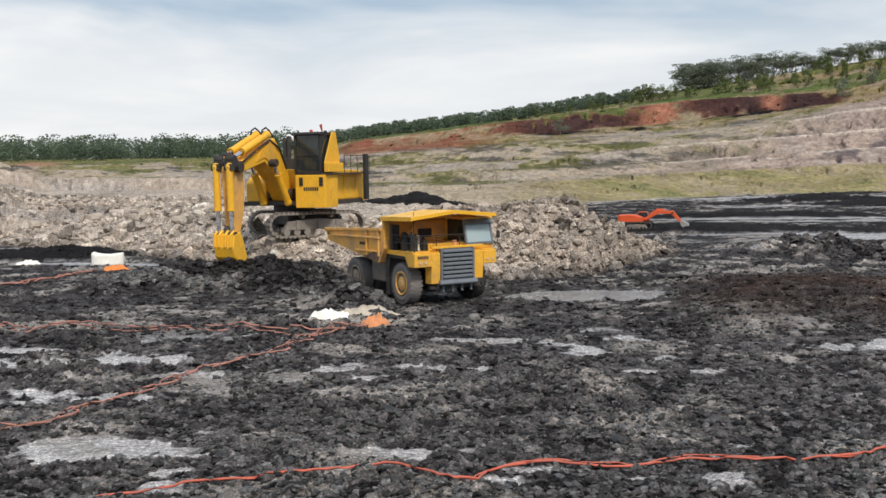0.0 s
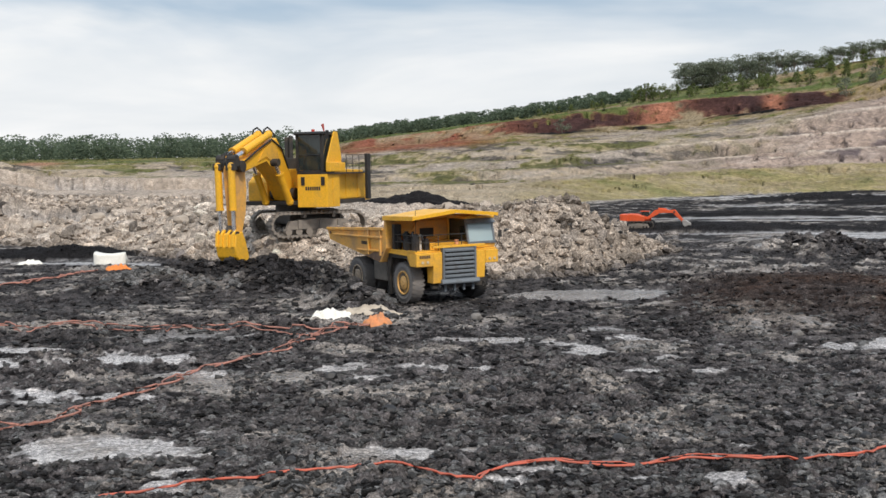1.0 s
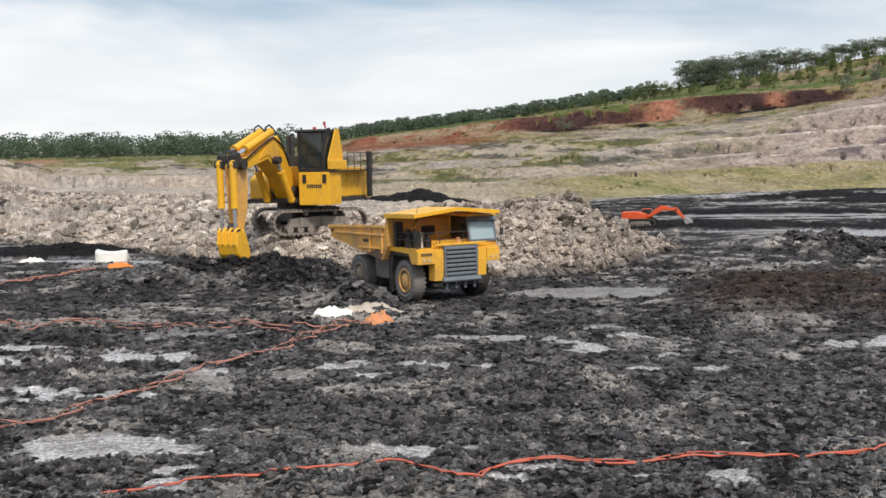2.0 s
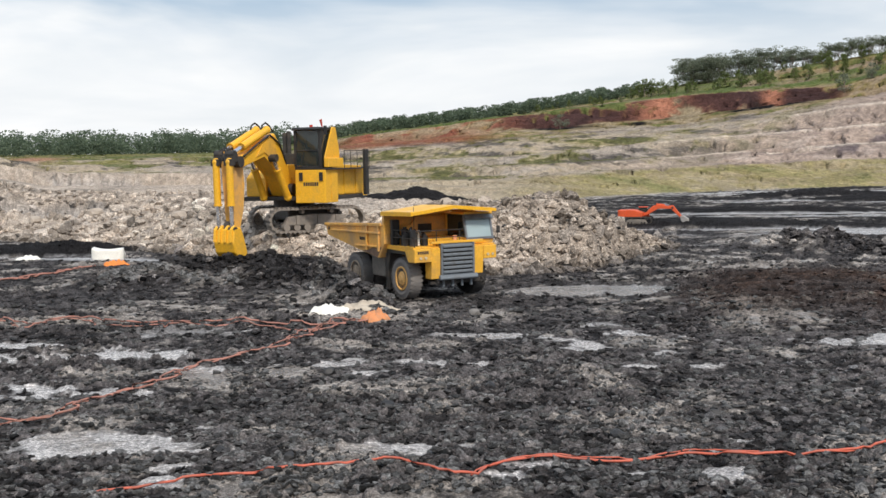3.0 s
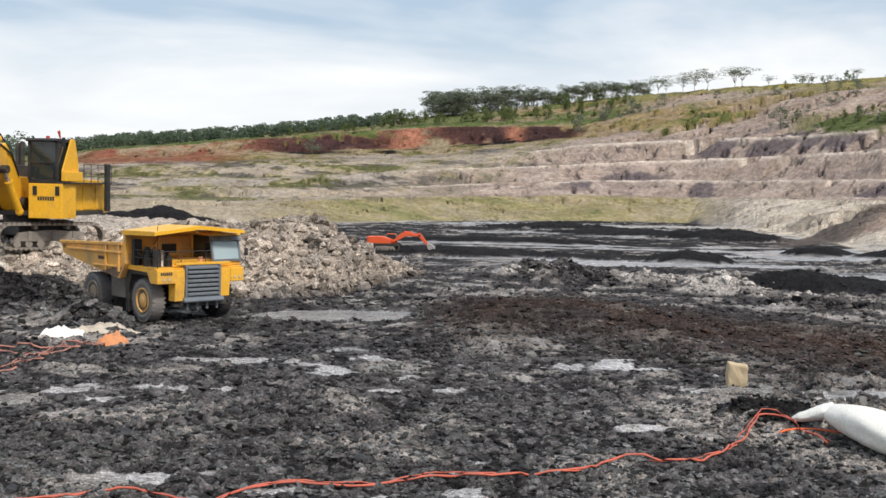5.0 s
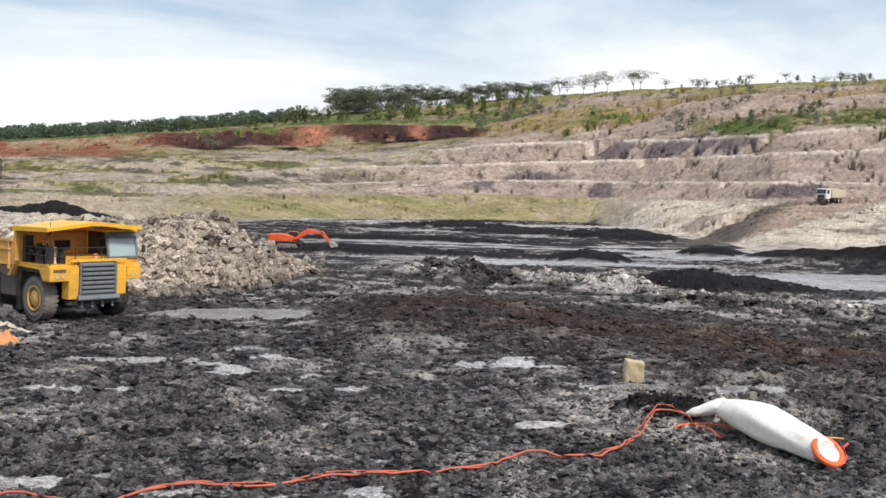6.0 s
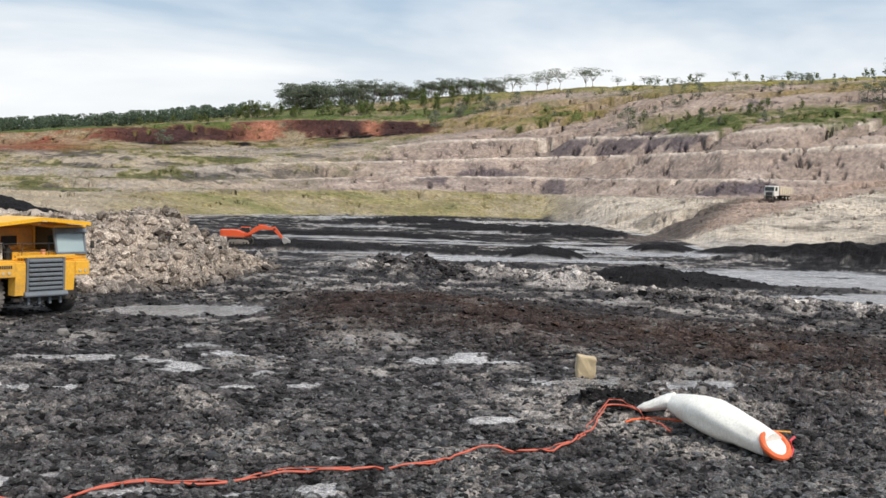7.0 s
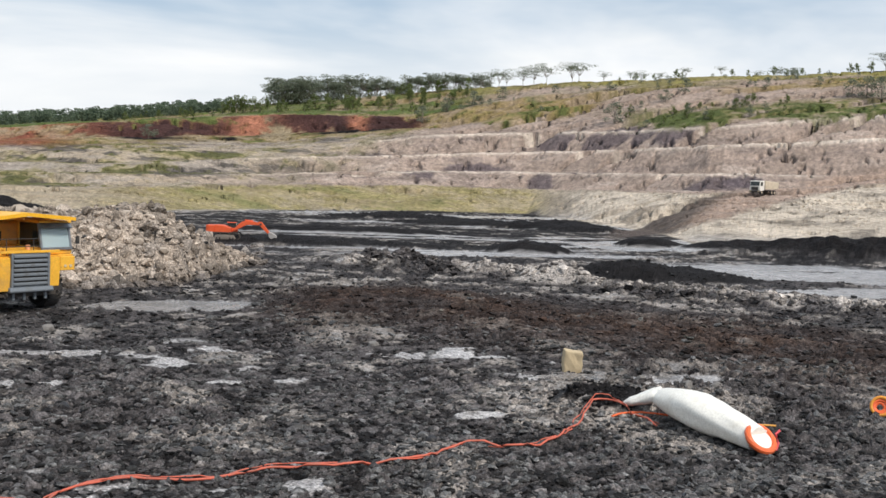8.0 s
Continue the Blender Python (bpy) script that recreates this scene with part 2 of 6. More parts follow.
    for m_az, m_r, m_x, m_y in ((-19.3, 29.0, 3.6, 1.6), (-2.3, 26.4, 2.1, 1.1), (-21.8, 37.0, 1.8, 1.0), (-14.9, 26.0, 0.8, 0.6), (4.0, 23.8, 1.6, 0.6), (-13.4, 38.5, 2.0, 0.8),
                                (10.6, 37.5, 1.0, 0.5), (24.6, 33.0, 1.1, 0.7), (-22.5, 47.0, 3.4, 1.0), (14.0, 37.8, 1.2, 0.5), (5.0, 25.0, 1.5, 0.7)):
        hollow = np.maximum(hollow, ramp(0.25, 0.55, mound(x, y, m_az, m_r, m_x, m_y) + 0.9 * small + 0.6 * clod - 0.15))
    # near-white for pale mud and for the sky mirrored in the puddles
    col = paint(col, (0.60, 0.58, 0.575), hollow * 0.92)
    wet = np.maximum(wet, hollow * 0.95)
    z = z * (1 - 0.85 * hollow) + hollow * 0.02
    # pale crushed rock where sheets and sleeves lie
    for m_az, m_r, m_x, m_y, m_h in ((34.6, 36.0, 4.6, 3.2, 0.40), (-4.4, 51.5, 4.0, 1.8, 0.1), (-18.3, 86, 4.0, 2.0, 0.1), (36.2, 31.6, 3.2, 1.7, 0.0), (33.2, 33.4, 2.6, 1.1, 0.0), (29.5, 40.5, 1.6, 0.8, 0.1), (-20, 54, 5.0, 1.6, 0.0)):
        m = mound(x, y, m_az, m_r, m_x, m_y)
        z = z + m_h * m
        col = paint(col, (0.34, 0.31, 0.285), ramp(0.05, 0.45, m + 0.45 * small + 0.2 * clod) * 0.85)
    for m_az, m_r, m_x, m_y in ((32.2, 34.6, 1.3, 0.9), (30.4, 35.6, 1.4, 0.6)):
        m = mound(x, y, m_az, m_r, m_x, m_y)
        z = z + 0.45 * m
        col = paint(col, COAL, ramp(0.05, 0.3, m + 0.2 * small))
    # brown-stained, wheel-rutted swell
    brown = ramp(10, 17, a) * (1 - ramp(43, 50, a)) * bell(q, along(a, (10, 20, 30, 46), (58, 60, 56, 52)), 9)
    z = z + 0.9 * brown * bell(a, 20, 9) + brown * 0.13 * np.sin(q * 4.2 + 1.2 * soft)
    col = paint(col, BROWN_COAL, brown * (0.75 + 0.9 * small))
    col = paint(col, COAL, brown * ramp(0.2, 0.9, np.sin(q * 4.2 + 1.2 * soft + 2)) * 0.6)
    wet = wet * (1 - np.clip(brown * 1.5, 0, 1))
    # level standing for the truck
    stand = ramp(0, 0.45, mound(x, y, -0.8, 60.5, 5.5, 6.5))
    z = z * (1 - stand) + (0.25 * (z - base) - 0.16) * stand
    # shallow puddle beside the truck, its pale colour standing in for reflected sky
    pool = ramp(0.15, 0.45, mound(x, y, 8.0, 59.5, 5.6, 3.0) + 0.35 * small)
    z = z * (1 - 0.85 * pool)
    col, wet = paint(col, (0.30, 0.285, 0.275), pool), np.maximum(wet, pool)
    # ridge of loose coal before the shovel and the truck's rear wheels
    ridge_r = along(az, (-20, -14, -8, -6, -5, -4, -3), (72, 73, 66, 60, 57, 55.5, 54.6))
    ridge_h = along(az, (-21, -17, -13, -8, -6, -5, -4, -2.8), (0, 0.6, 1.1, 1.5, 1.4, 1.05, 0.65, 0))
    ridge = bell(q, ridge_r, along(az, (-20, -10, -6, -3), (5, 4, 3, 2.2)))
    z = z + ridge_h * ridge * (1 + 0.4 * small + 0.35 * clod)
    heap = np.clip(ridge * ridge_h, 0, 1)
    col = paint(col, COAL, heap * 1.6)
    wet = wet * (1 - heap)
    # platform and heaps of pale blasted rock
    front = along(a, (-40, -23, -19, -12.7, -10, -4, 2, 8, 12), (128, 120, 106, 86, 71, 66.5, 67, 69, 86))
    rear = along(a, (-40, -12, -6, 2, 4, 12), (400, 330, 150, 128, 100, 90))
    high = along(az, (-40, -24, -21, -15, -9, -4, 0, 3, 5, 7, 9, 11, 12.6), (5.5, 6.0, 3.2, 3.0, 2.9, 2.9, 3.1, 3.5, 4.1, 3.9, 2.4, 1.0, 0))
    slope = along(az, (-40, -14, -9, 2, 6, 12), (30, 24, 10, 9, 10, 8))
    rock = ramp(0, 1, (q - front) / 3) * (1 - ramp(-6, 6, q - rear)) * (1 - ramp(11.8, 13, a))
    lift = ramp(0, 1, (q - front) / slope) * (1 - ramp(-14, 8, q - rear)) * (1 - ramp(11, 14, a))
    chunk = np.abs(fbm(x, y, 3.2, 4, 81, 0.62))
    high = high + 1.35 * mound(x, y, -6.7, 72.6, 4.6, 2.6, -20)
    heap_side = ramp(-6, 3, az)
    z = z * (1 - 0.8 * rock * (r < toe)) + high * lift + rock * ((0.35 + 0.35 * heap_side) * (chunk - 0.25) + 0.4 * mid + block ** 0.6 * (0.30 + 0.75 * heap_side) * (tilt - 0.35) + 0.20 * lump * tone) * (1 - ramp(200, 300, r))
    col = paint(col, RUBBLE, rock)
    col = paint(col, (0.35, 0.305, 0.26), rock * ramp(0.05, 0.5, mid + 0.5 * small))
    col = paint(col, (0.24, 0.215, 0.195), rock * ramp(0.3, 0.6, small) * 0.5)
    col = paint(col, (0.62, 0.55, 0.48), rock * ramp(0.5, 0.95, tone) * (0.6 - 0.4 * heap_side))
    col = paint(col, (0.30, 0.25, 0.205), rock * heap_side * ramp(-0.4, 0.4, mid + 0.6 * tilt - 0.3) * 0.5)
    wet = wet * (1 - rock)
    # low windrow of mixed pale rock and coal, and pale lumps along the edge of the wet floor
    row_r = along(az, (16, 19, 24, 29, 31, 38, 46), (94, 90, 87, 83, 78, 76, 74))
    row = bell(q, row_r, 3.0) * ramp(15, 19, a) * (0.55 + 0.45 * ramp(31, 29, az)) * (1 + 0.6 * chunk)
    z = z + row * (0.6 + 0.8 * (chunk - 0.2) + 0.5 * bell(az, 20.5, 1.5))
    pale = ramp(0.35, 0.7, row) * ramp(-0.25, 0.2, small + 0.3 * mid + 0.9 * bell(az, 28, 2.2) - 0.55 * bell(az, 20.5, 3) + 0.15 * ramp(31, 33, az))
    pile = mound(x, y, 28.8, 82, 4.6, 3.4)
    z = z + pile * (0.45 + 0.6 * chunk)
    col = paint(col, (0.40, 0.37, 0.345), np.maximum(pale * 0.85, ramp(0.05, 0.4, pile + 0.3 * small)))
    # wet floor with standing water beyond it; the sky's reflection is painted pale grey
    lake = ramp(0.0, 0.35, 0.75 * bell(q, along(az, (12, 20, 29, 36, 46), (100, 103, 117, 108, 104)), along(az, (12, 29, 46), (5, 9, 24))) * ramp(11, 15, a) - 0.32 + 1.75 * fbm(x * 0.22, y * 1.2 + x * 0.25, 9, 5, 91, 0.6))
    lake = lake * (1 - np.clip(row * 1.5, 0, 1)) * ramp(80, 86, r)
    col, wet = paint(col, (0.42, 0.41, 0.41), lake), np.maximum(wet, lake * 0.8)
    z = z * (1 - 0.9 * lake)
    for m_az, m_r, m_x, m_y, m_h in ((26.9, 118, 5.6, 4, 1.25), (33.4, 142, 5, 4, 1.1), (32.0, 89, 4.2, 4, 0.6), (34, 92, 9, 6, 0.9), (13, 119, 22, 5, 0.8), (17, 150, 20, 4, 0.8), (25.5, 190, 24, 6, 1.1), (20, 215, 18, 6, 1.0),
                                     (0, 172, 6.5, 6, 1.2), (-2.4, 172, 8, 6, 1.9), (29.5, 185, 10, 6, 1.2), (-21.5, 100, 9, 4, 1.0)):
        m = mound(x, y, m_az, m_r, m_x, m_y, -m_az)
        z = z + m_h * m * (1 + 0.35 * small)
        col, wet = paint(col, COAL, ramp(0, 0.12, m)), wet * (1 - ramp(0, 0.12, m))
    # long coal berm along the haul road's foot
    berm = bell(q, along(az, (33, 36, 46, 60), (136, 137, 137, 137)), 6.0) * ramp(34, 36.5, az)
    z = z + berm * along(az, (34, 36, 45, 60), (0.9, 1.3, 2.5, 2.8)) * (1 + 0.3 * small)
    col, wet = paint(col, COAL, ramp(0.25, 0.5, berm)), wet * (1 - ramp(0.2, 0.5, berm))
    # pale washed-out slope above it, with rills of coal silt
    wash = ramp(0, 8, q - along(az, (27, 31, 34, 36, 46, 60), (262, 215, 178, 147, 147, 147))) * ramp(27, 30, a) * (1 - ramp(-6, 10, q - bank))
    rill = fbm(x * 0.8 + y * 0.5, y * 1.2 - x * 0.8, 9, 4, 101)
    col = paint(col, (0.56, 0.49, 0.405), wash)
    col = paint(col, (0.22, 0.195, 0.165), wash * ramp(0.0, 0.4, rill + 0.25 * small) * 0.8)
    wet = wet * (1 - wash)
    # pale toe strip, grassy bank
    strip = bell(q, toe, 7) * ramp(3, 8, a) * ramp(-0.2, 0.3, fbm(x, y, 25, 3, 111))
    col = paint(col, (0.46, 0.43, 0.40), strip * 0.8)
    out = ramp(0.985, 1.015, q / toe)
    col = paint(col, CLAY, out * (1 - wash) * (1 - rock))
    tuft = ramp(-0.25, 0.25, small * 0.6 + mid * 0.6 + 0.12)
    g = out * (1 - ramp(-2, 6, q - bank)) * ramp(2, 7, a) * (1 - ramp(26.6, 28.2, a + 0.5 * small))
    col = paint(col, GRASS, g * (0.30 + 0.6 * tuft))
    col = paint(col, (0.33, 0.27, 0.17), g * ramp(0.1, 0.45, fbm(az * 3, base * 14, 9, 4, 113)) * 0.7)
    col = paint(col, GREEN, g * ramp(0.2, 0.7, mid + 0.5 * small) * 0.45)
    # benches: mauve shale faces, dark seams, pale berms
    above = ramp(-2, 4, q - bank) * (1 - wash)
    col = paint(col, SHALE, above)
    seam = ramp(0.12, 0.5, fbm(x, y + z * 9, 22, 4, 121, 0.6))
    col = paint(col, DARK_SHALE, above * seam * ramp(5, 14, a) * 0.28)
    col = paint(col, (0.15, 0.125, 0.12), above * ramp(0.05, 0.4, 0.55 * strata + 0.6 * small) * ramp(5, 14, a) * 0.42)
    col = paint(col, (0.44, 0.375, 0.33), above * ramp(0.08, 0.4, 0.5 * mid - 0.6 * strata) * ramp(5, 14, a) * 0.6)
    for m_az, m_r, m_x, m_y in ((31.2, 359, 12, 7), (33.0, 352, 6, 4), (28.2, 368, 8, 5), (27.5, 318, 5, 8), (18.0, 362, 13, 8), (24.0, 342, 14, 5), (36.7, 286, 10, 4), (38.2, 287, 6, 3), (30.0, 322, 9, 5), (20.5, 322, 7, 5), (34.6, 345, 9, 5), (13.0, 338, 14, 8)):
        col = paint(col, (0.115, 0.095, 0.105), above * ramp(0.05, 0.5, mound(x, y, m_az, m_r, m_x, m_y, -m_az) + 0.55 * small + 0.25 * mid) * (0.2 + 0.8 * (mound(x, y, m_az, m_r, m_x * 1.4, m_y * 1.6, -m_az) > 0)) * (mound(x, y, m_az, m_r, m_x * 1.6, m_y * 2, -m_az) > 0) * 0.85)
    for name in ("bench_a", "bench_b", "bench_c"):
        edge = along(az + big * 0.6, AZ, BREAKS[name][0])
        col = paint(col, BENCH_TOP, bell(warped, edge - 0.1, 0.9) * above * (0.75 + 0.25 * ramp(-0.3, 0.3, big)) * ramp(4, 9, a))
    # scrub and clay where the benches die out, and along the top
    foot = along(az, AZ, BREAKS["cliff_foot"][0])
    top = along(az, AZ, BREAKS["cliff_top"][0])
    c_edge = along(az, AZ, BREAKS["bench_c"][0])
    wild = above * (1 - ramp(5, 14, a - 9 * ramp(250, 420, q)))
    col = paint(col, CLAY, wild * 0.8)
    col = paint(col, (0.33, 0.29, 0.25), wild * ramp(0.1, 0.4, fbm(x * 0.35, y * 1.3, 26, 4, 131)))
    col = paint(col, GRASS, wild * ramp(-0.15, 0.3, mid + 0.3 * small) * 0.7)
    col = paint(col, DARK_SHALE, wild * ramp(0.25, 0.5, fbm(x * 0.3, y * 1.4, 30, 4, 141)) * 0.75)
    col = paint(col, (0.36, 0.32, 0.28), wild * ramp(0.05, 0.3, strata) * 0.6)
    col = paint(col, (0.085, 0.08, 0.078), wild * ramp(0.08, 0.3, -strata + 0.35 * small) * 0.85)
    col = paint(col, (0.11, 0.115, 0.04), wild * ramp(0.15, 0.35, mid * 0.8 + small * 0.5 - 0.3 * strata) * 0.8)
    crown = ramp(-4, 12, q - (c_edge + 0.45 * (foot - c_edge)))
    shrub = ramp(-0.3, 0.25, mid + 0.5 * small)
    col = paint(col, (0.27, 0.205, 0.095), crown * (0.5 + 0.5 * shrub))
    col = paint(col, GREEN, crown * ramp(0.0, 0.5, mid + 0.5 * small + 0.25 * big - 0.2 * ramp(20, 26, a) + 0.5 * ramp(0, -12, a)) * 0.8)
    col = paint(col, SHALE, crown * ramp(0.0, 0.2, fbm(x * 0.4, y, 30, 4, 151)) * ramp(20, 25, a) * 0.95)
    # red laterite cut under the woods, with a black seam at its foot
    cut = ramp(-0.3, 0.1, mid + 0.5 * ramp(2, 5, a)) * ramp(-4, 1, q - foot) * (1 - ramp(-1, 4, q - top)) * ramp(-7, -4, a) * (1 - ramp(20, 21.5, a))
    redness = ramp(-0.35, 0.3, fbm(x, y, 45, 3, 161))
    col = paint(col, RED, cut)
    hot = np.clip(bell(a, 11.8, 1.1) + bell(a, 17.4, 0.45), 0, 1)
    col = paint(col, (0.055, 0.030, 0.029), cut * ramp(2, 5, a) * (0.92 + 0.08 * redness) * (1 - 0.9 * hot))
    col = paint(col, (0.40, 0.18, 0.115), cut * hot * 0.7)
    col = paint(col, COAL, 1.5 * bell(q, foot - 5, 6) * ramp(4, 6, a) * (1 - ramp(18, 20, a)) * ramp(-0.1, 0.2, fbm(x, y, 50, 3, 171)))
    col = paint(col, RED, bell(q, foot - 14, 16) * ramp(-7, -5, a) * (1 - ramp(0.5, 4, a)) * 0.9)
    col = paint(col, GREEN, ramp(2, 14, q - top) * ramp(-0.5, 0.3, mid + big) * (0.75 - 0.45 * ramp(22, 27, a)))
    # yellow-green sward along the crest, scrub on the far left slopes
    crest = along(az, AZ, BREAKS["ridge"][0])
    col = paint(col, (0.25, 0.225, 0.075), ramp(-34, -14, q - crest) * ramp(22, 26, a) * (0.6 + 0.4 * shrub))
    scrub = ramp(350, 400, q) * (1 - ramp(-9, -6, a))
    col = paint(col, (0.20, 0.19, 0.075), scrub * ramp(-0.3, 0.2, mid + 0.4 * small) * 0.8)
    col = paint(col, (0.085, 0.11, 0.04), scrub * ramp(0.0, 0.4, 0.6 * mid + strata + 0.3 * big) * 0.8)
    col = paint(col, (0.34, 0.19, 0.125), bell(az, -21.2, 1.1) * bell(q, 500, 34) * 1.3)
    # green scrub on the terrace over the upper bench, and the banded face under the crest
    thicket = ramp(2, 9, q - c_edge) * (1 - ramp(20, 34, q - c_edge)) * ramp(31, 33.5, a) * (1 - ramp(45, 48, a))
    col = paint(col, (0.20, 0.185, 0.07), thicket * ramp(-0.35, 0.1, mid + 0.4 * small) * 0.9)
    col = paint(col, (0.07, 0.10, 0.032), thicket * ramp(-0.1, 0.3, mid + 0.5 * small + 0.25 * bell(a, 34.5, 1.6)) * 0.85)
    face = bell(q, foot - 5, 6) * ramp(33, 35, a)
    col = paint(col, SHALE, face * 0.9)
    col = paint(col, (0.13, 0.11, 0.115), face * ramp(36.5, 38, a) * ramp(-0.15, 0.2, mid + 0.5 * small) * 0.8)
    # haul road
    road_r = along(az, (30, 31.5, 33.9, 36.5, 38.7, 40.5, 44.8, 60), (150, 170, 201, 211, 236, 255, 294, 330))
    road = (1 - ramp(0.7, 1.15, np.abs(q - road_r) / along(az, (30, 33.9, 37, 40, 42.5, 45), (8, 20, 26, 31, 26, 14)))) * ramp(30, 32.5, az)
    tracked = 0.5 + 0.5 * np.sin((q - road_r) * 0.9 + 1.5 * mid)
    col = paint(col, (0.085, 0.07, 0.064), road * 0.95)
    col = paint(col, (0.47, 0.36, 0.295), road * ramp(35.2, 37.8, az + (road_r - q) * 0.06) * (0.85 + 0.15 * small))
    col = paint(col, (0.20, 0.155, 0.13), road * tracked * 0.25)
    wet = wet * (1 - ramp(0.2, 0.5, road))
    # bank on which the viewer stands
    z = z + 5.6 * (1 - ramp(3, 10, r))
    return z, np.clip(col, 0.004, 0.9), np.clip(wet, 0, 1)


def ground_z(x, y):
    return float(terrain(np.array([float(x)]), np.array([float(y)]))[0][0])


def place(az, r):
    return r * math.sin(radians(az)), r * math.cos(radians(az))


def build_ground():
    inside = np.linspace(-26.0, 47.0, 880)
    outside = np.linspace(47.0, 334.0, 120)[1:-1]
    bearings = np.radians(np.concatenate([inside, outside]))
    near = np.concatenate([[0.0], np.linspace(0.5, 20.0, 13)])
    mid = 7.3 / np.tan(np.radians(np.linspace(19.0, 3.2, 440)))
    far = np.concatenate([np.geomspace(mid[-1], 270, 130)[1:], np.linspace(270, 445, 300)[1:], np.geomspace(445, 620, 55)[1:]])
    rest = np.geomspace(620, 4600, 26)[1:]
    radii = np.concatenate([near, mid, far, rest])
    n, k = len(bearings), len(radii)
    x = (radii[:, None] * np.sin(bearings)[None, :]).ravel()
    y = (radii[:, None] * np.cos(bearings)[None, :]).ravel()
    z, col, wet = terrain(x, y)
    i, j = np.meshgrid(np.arange(k - 1), np.arange(n), indexing="ij")
    j2 = (j + 1) % n
    quads = np.stack([i * n + j, i * n + j2, (i + 1) * n + j2, (i + 1) * n + j], -1).reshape(-1, 4)
    me = bpy.data.meshes.new("ground")
    me.vertices.add(n * k)
    me.vertices.foreach_set("co", np.stack([x, y, z], 1).astype(np.float32).ravel())
    me.loops.add(quads.size)
    me.loops.foreach_set("vertex_index", quads.astype(np.int32).ravel())
    me.polygons.add(len(quads))
    me.polygons.foreach_set("loop_start", np.arange(0, quads.size, 4, dtype=np.int32))
    me.update(calc_edges=True)
    me.polygons.foreach_set("use_smooth", np.repeat(radii[:-1] > 260, n))
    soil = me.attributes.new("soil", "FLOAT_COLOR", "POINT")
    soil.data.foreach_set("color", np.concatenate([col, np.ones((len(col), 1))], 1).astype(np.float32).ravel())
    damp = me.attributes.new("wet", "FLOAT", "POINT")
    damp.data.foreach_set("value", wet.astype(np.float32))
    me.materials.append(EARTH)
    ob = new("ground", me)
    return tagged(ob, "open coal pit floor and stepped rock walls, churned black and grey", "ground", kind="structure")


build_ground()


ICO = np.array([(0, 0, 1), (0.894, 0, 0.447), (0.276, 0.851, 0.447), (-0.724, 0.526, 0.447), (-0.724, -0.526, 0.447), (0.276, -0.851, 0.447),
                (0.724, 0.526, -0.447), (-0.276, 0.851, -0.447), (-0.894, 0, -0.447), (-0.276, -0.851, -0.447), (0.724, -0.526, -0.447), (0, 0, -1)])
ICO_FACES = np.array([(0, k, k % 5 + 1) for k in range(1, 6)] + [(k, k + 5, k % 5 + 1) for k in range(1, 6)] + [(k % 5 + 1, k + 5, k % 5 + 6) for k in range(1, 6)] + [(11, k % 5 + 6, k + 5) for k in range(1, 6)])


def strew(name, az, r, size, seed, label, pale=0.0, lo=0.45, hi=1.7, flat=0.7, keep=None):
    """Loose lumps lying on the ground, angular and turned every way, in the colour of the soil round them."""
    rng = np.random.default_rng(seed)
    x, y = r * np.sin(np.radians(az)), r * np.cos(np.radians(az))
    z, col, wet = terrain(x, y)
    ok = wet < 0.35
    if keep is not None:
        ok &= keep(col, rng)
    x, y, z, col, size = x[ok], y[ok], z[ok], col[ok], size[ok]
    n = len(x)
    q = rng.normal(size=(n, 4))
    q /= np.linalg.norm(q, axis=1)[:, None]
    w, a, b, c = q.T
    rot = np.stack([1 - 2 * (b * b + c * c), 2 * (a * b - c * w), 2 * (a * c + b * w), 2 * (a * b + c * w), 1 - 2 * (a * a + c * c), 2 * (b * c - a * w),
                    2 * (a * c - b * w), 2 * (b * c + a * w), 1 - 2 * (a * a + b * b)], 1).reshape(n, 3, 3)
    v = ICO[None] * rng.uniform(0.55, 1.35, (n, 12, 1)) * rng.uniform(0.4, 1.4, (n, 1, 3)) * size[:, None, None]
    v = np.einsum("nij,nkj->nki", rot, v)
    v[:, :, 2] *= flat
    v += np.stack([x, y, z + size * 0.18], 1)[:, None, :]
    f = (ICO_FACES[None] + 12 * np.arange(n)[:, None, None]).reshape(-1, 3)
    tone = rng.uniform(lo, hi, n)[:, None] * (np.minimum(col, 0.085) if "coal" in name else col)
    light = rng.random(n) < pale
    tone[light] = np.array((0.17, 0.158, 0.155)) * rng.uniform(0.5, 1.5, (light.sum(), 1))
    me = bpy.data.meshes.new(name)
    me.vertices.add(n * 12)
    me.vertices.foreach_set("co", v.astype(np.float32).ravel())
    me.loops.add(f.size)
    me.loops.foreach_set("vertex_index", f.astype(np.int32).ravel())
    me.polygons.add(len(f))
    me.polygons.foreach_set("loop_start", np.arange(0, f.size, 3, dtype=np.int32))
    me.update(calc_edges=True)
    me.polygons.foreach_set("use_smooth", np.zeros(len(f), dtype=bool))
    soil = me.attributes.new("soil", "FLOAT_COLOR", "POINT")
    soil.data.foreach_set("color", np.concatenate([np.repeat(np.clip(tone, 0.008, 0.7), 12, 0), np.ones((n * 12, 1))], 1).astype(np.float32).ravel())
    damp = me.attributes.new("wet", "FLOAT", "POINT")
    damp.data.foreach_set("value", np.repeat(rng.uniform(0.0, 0.34, n) * ("coal" in name), 12).astype(np.float32))
    me.materials.append(EARTH)
    return tagged(new(name, me), label, "rocks" if "rock" in name else "coal lumps", kind="stuff")


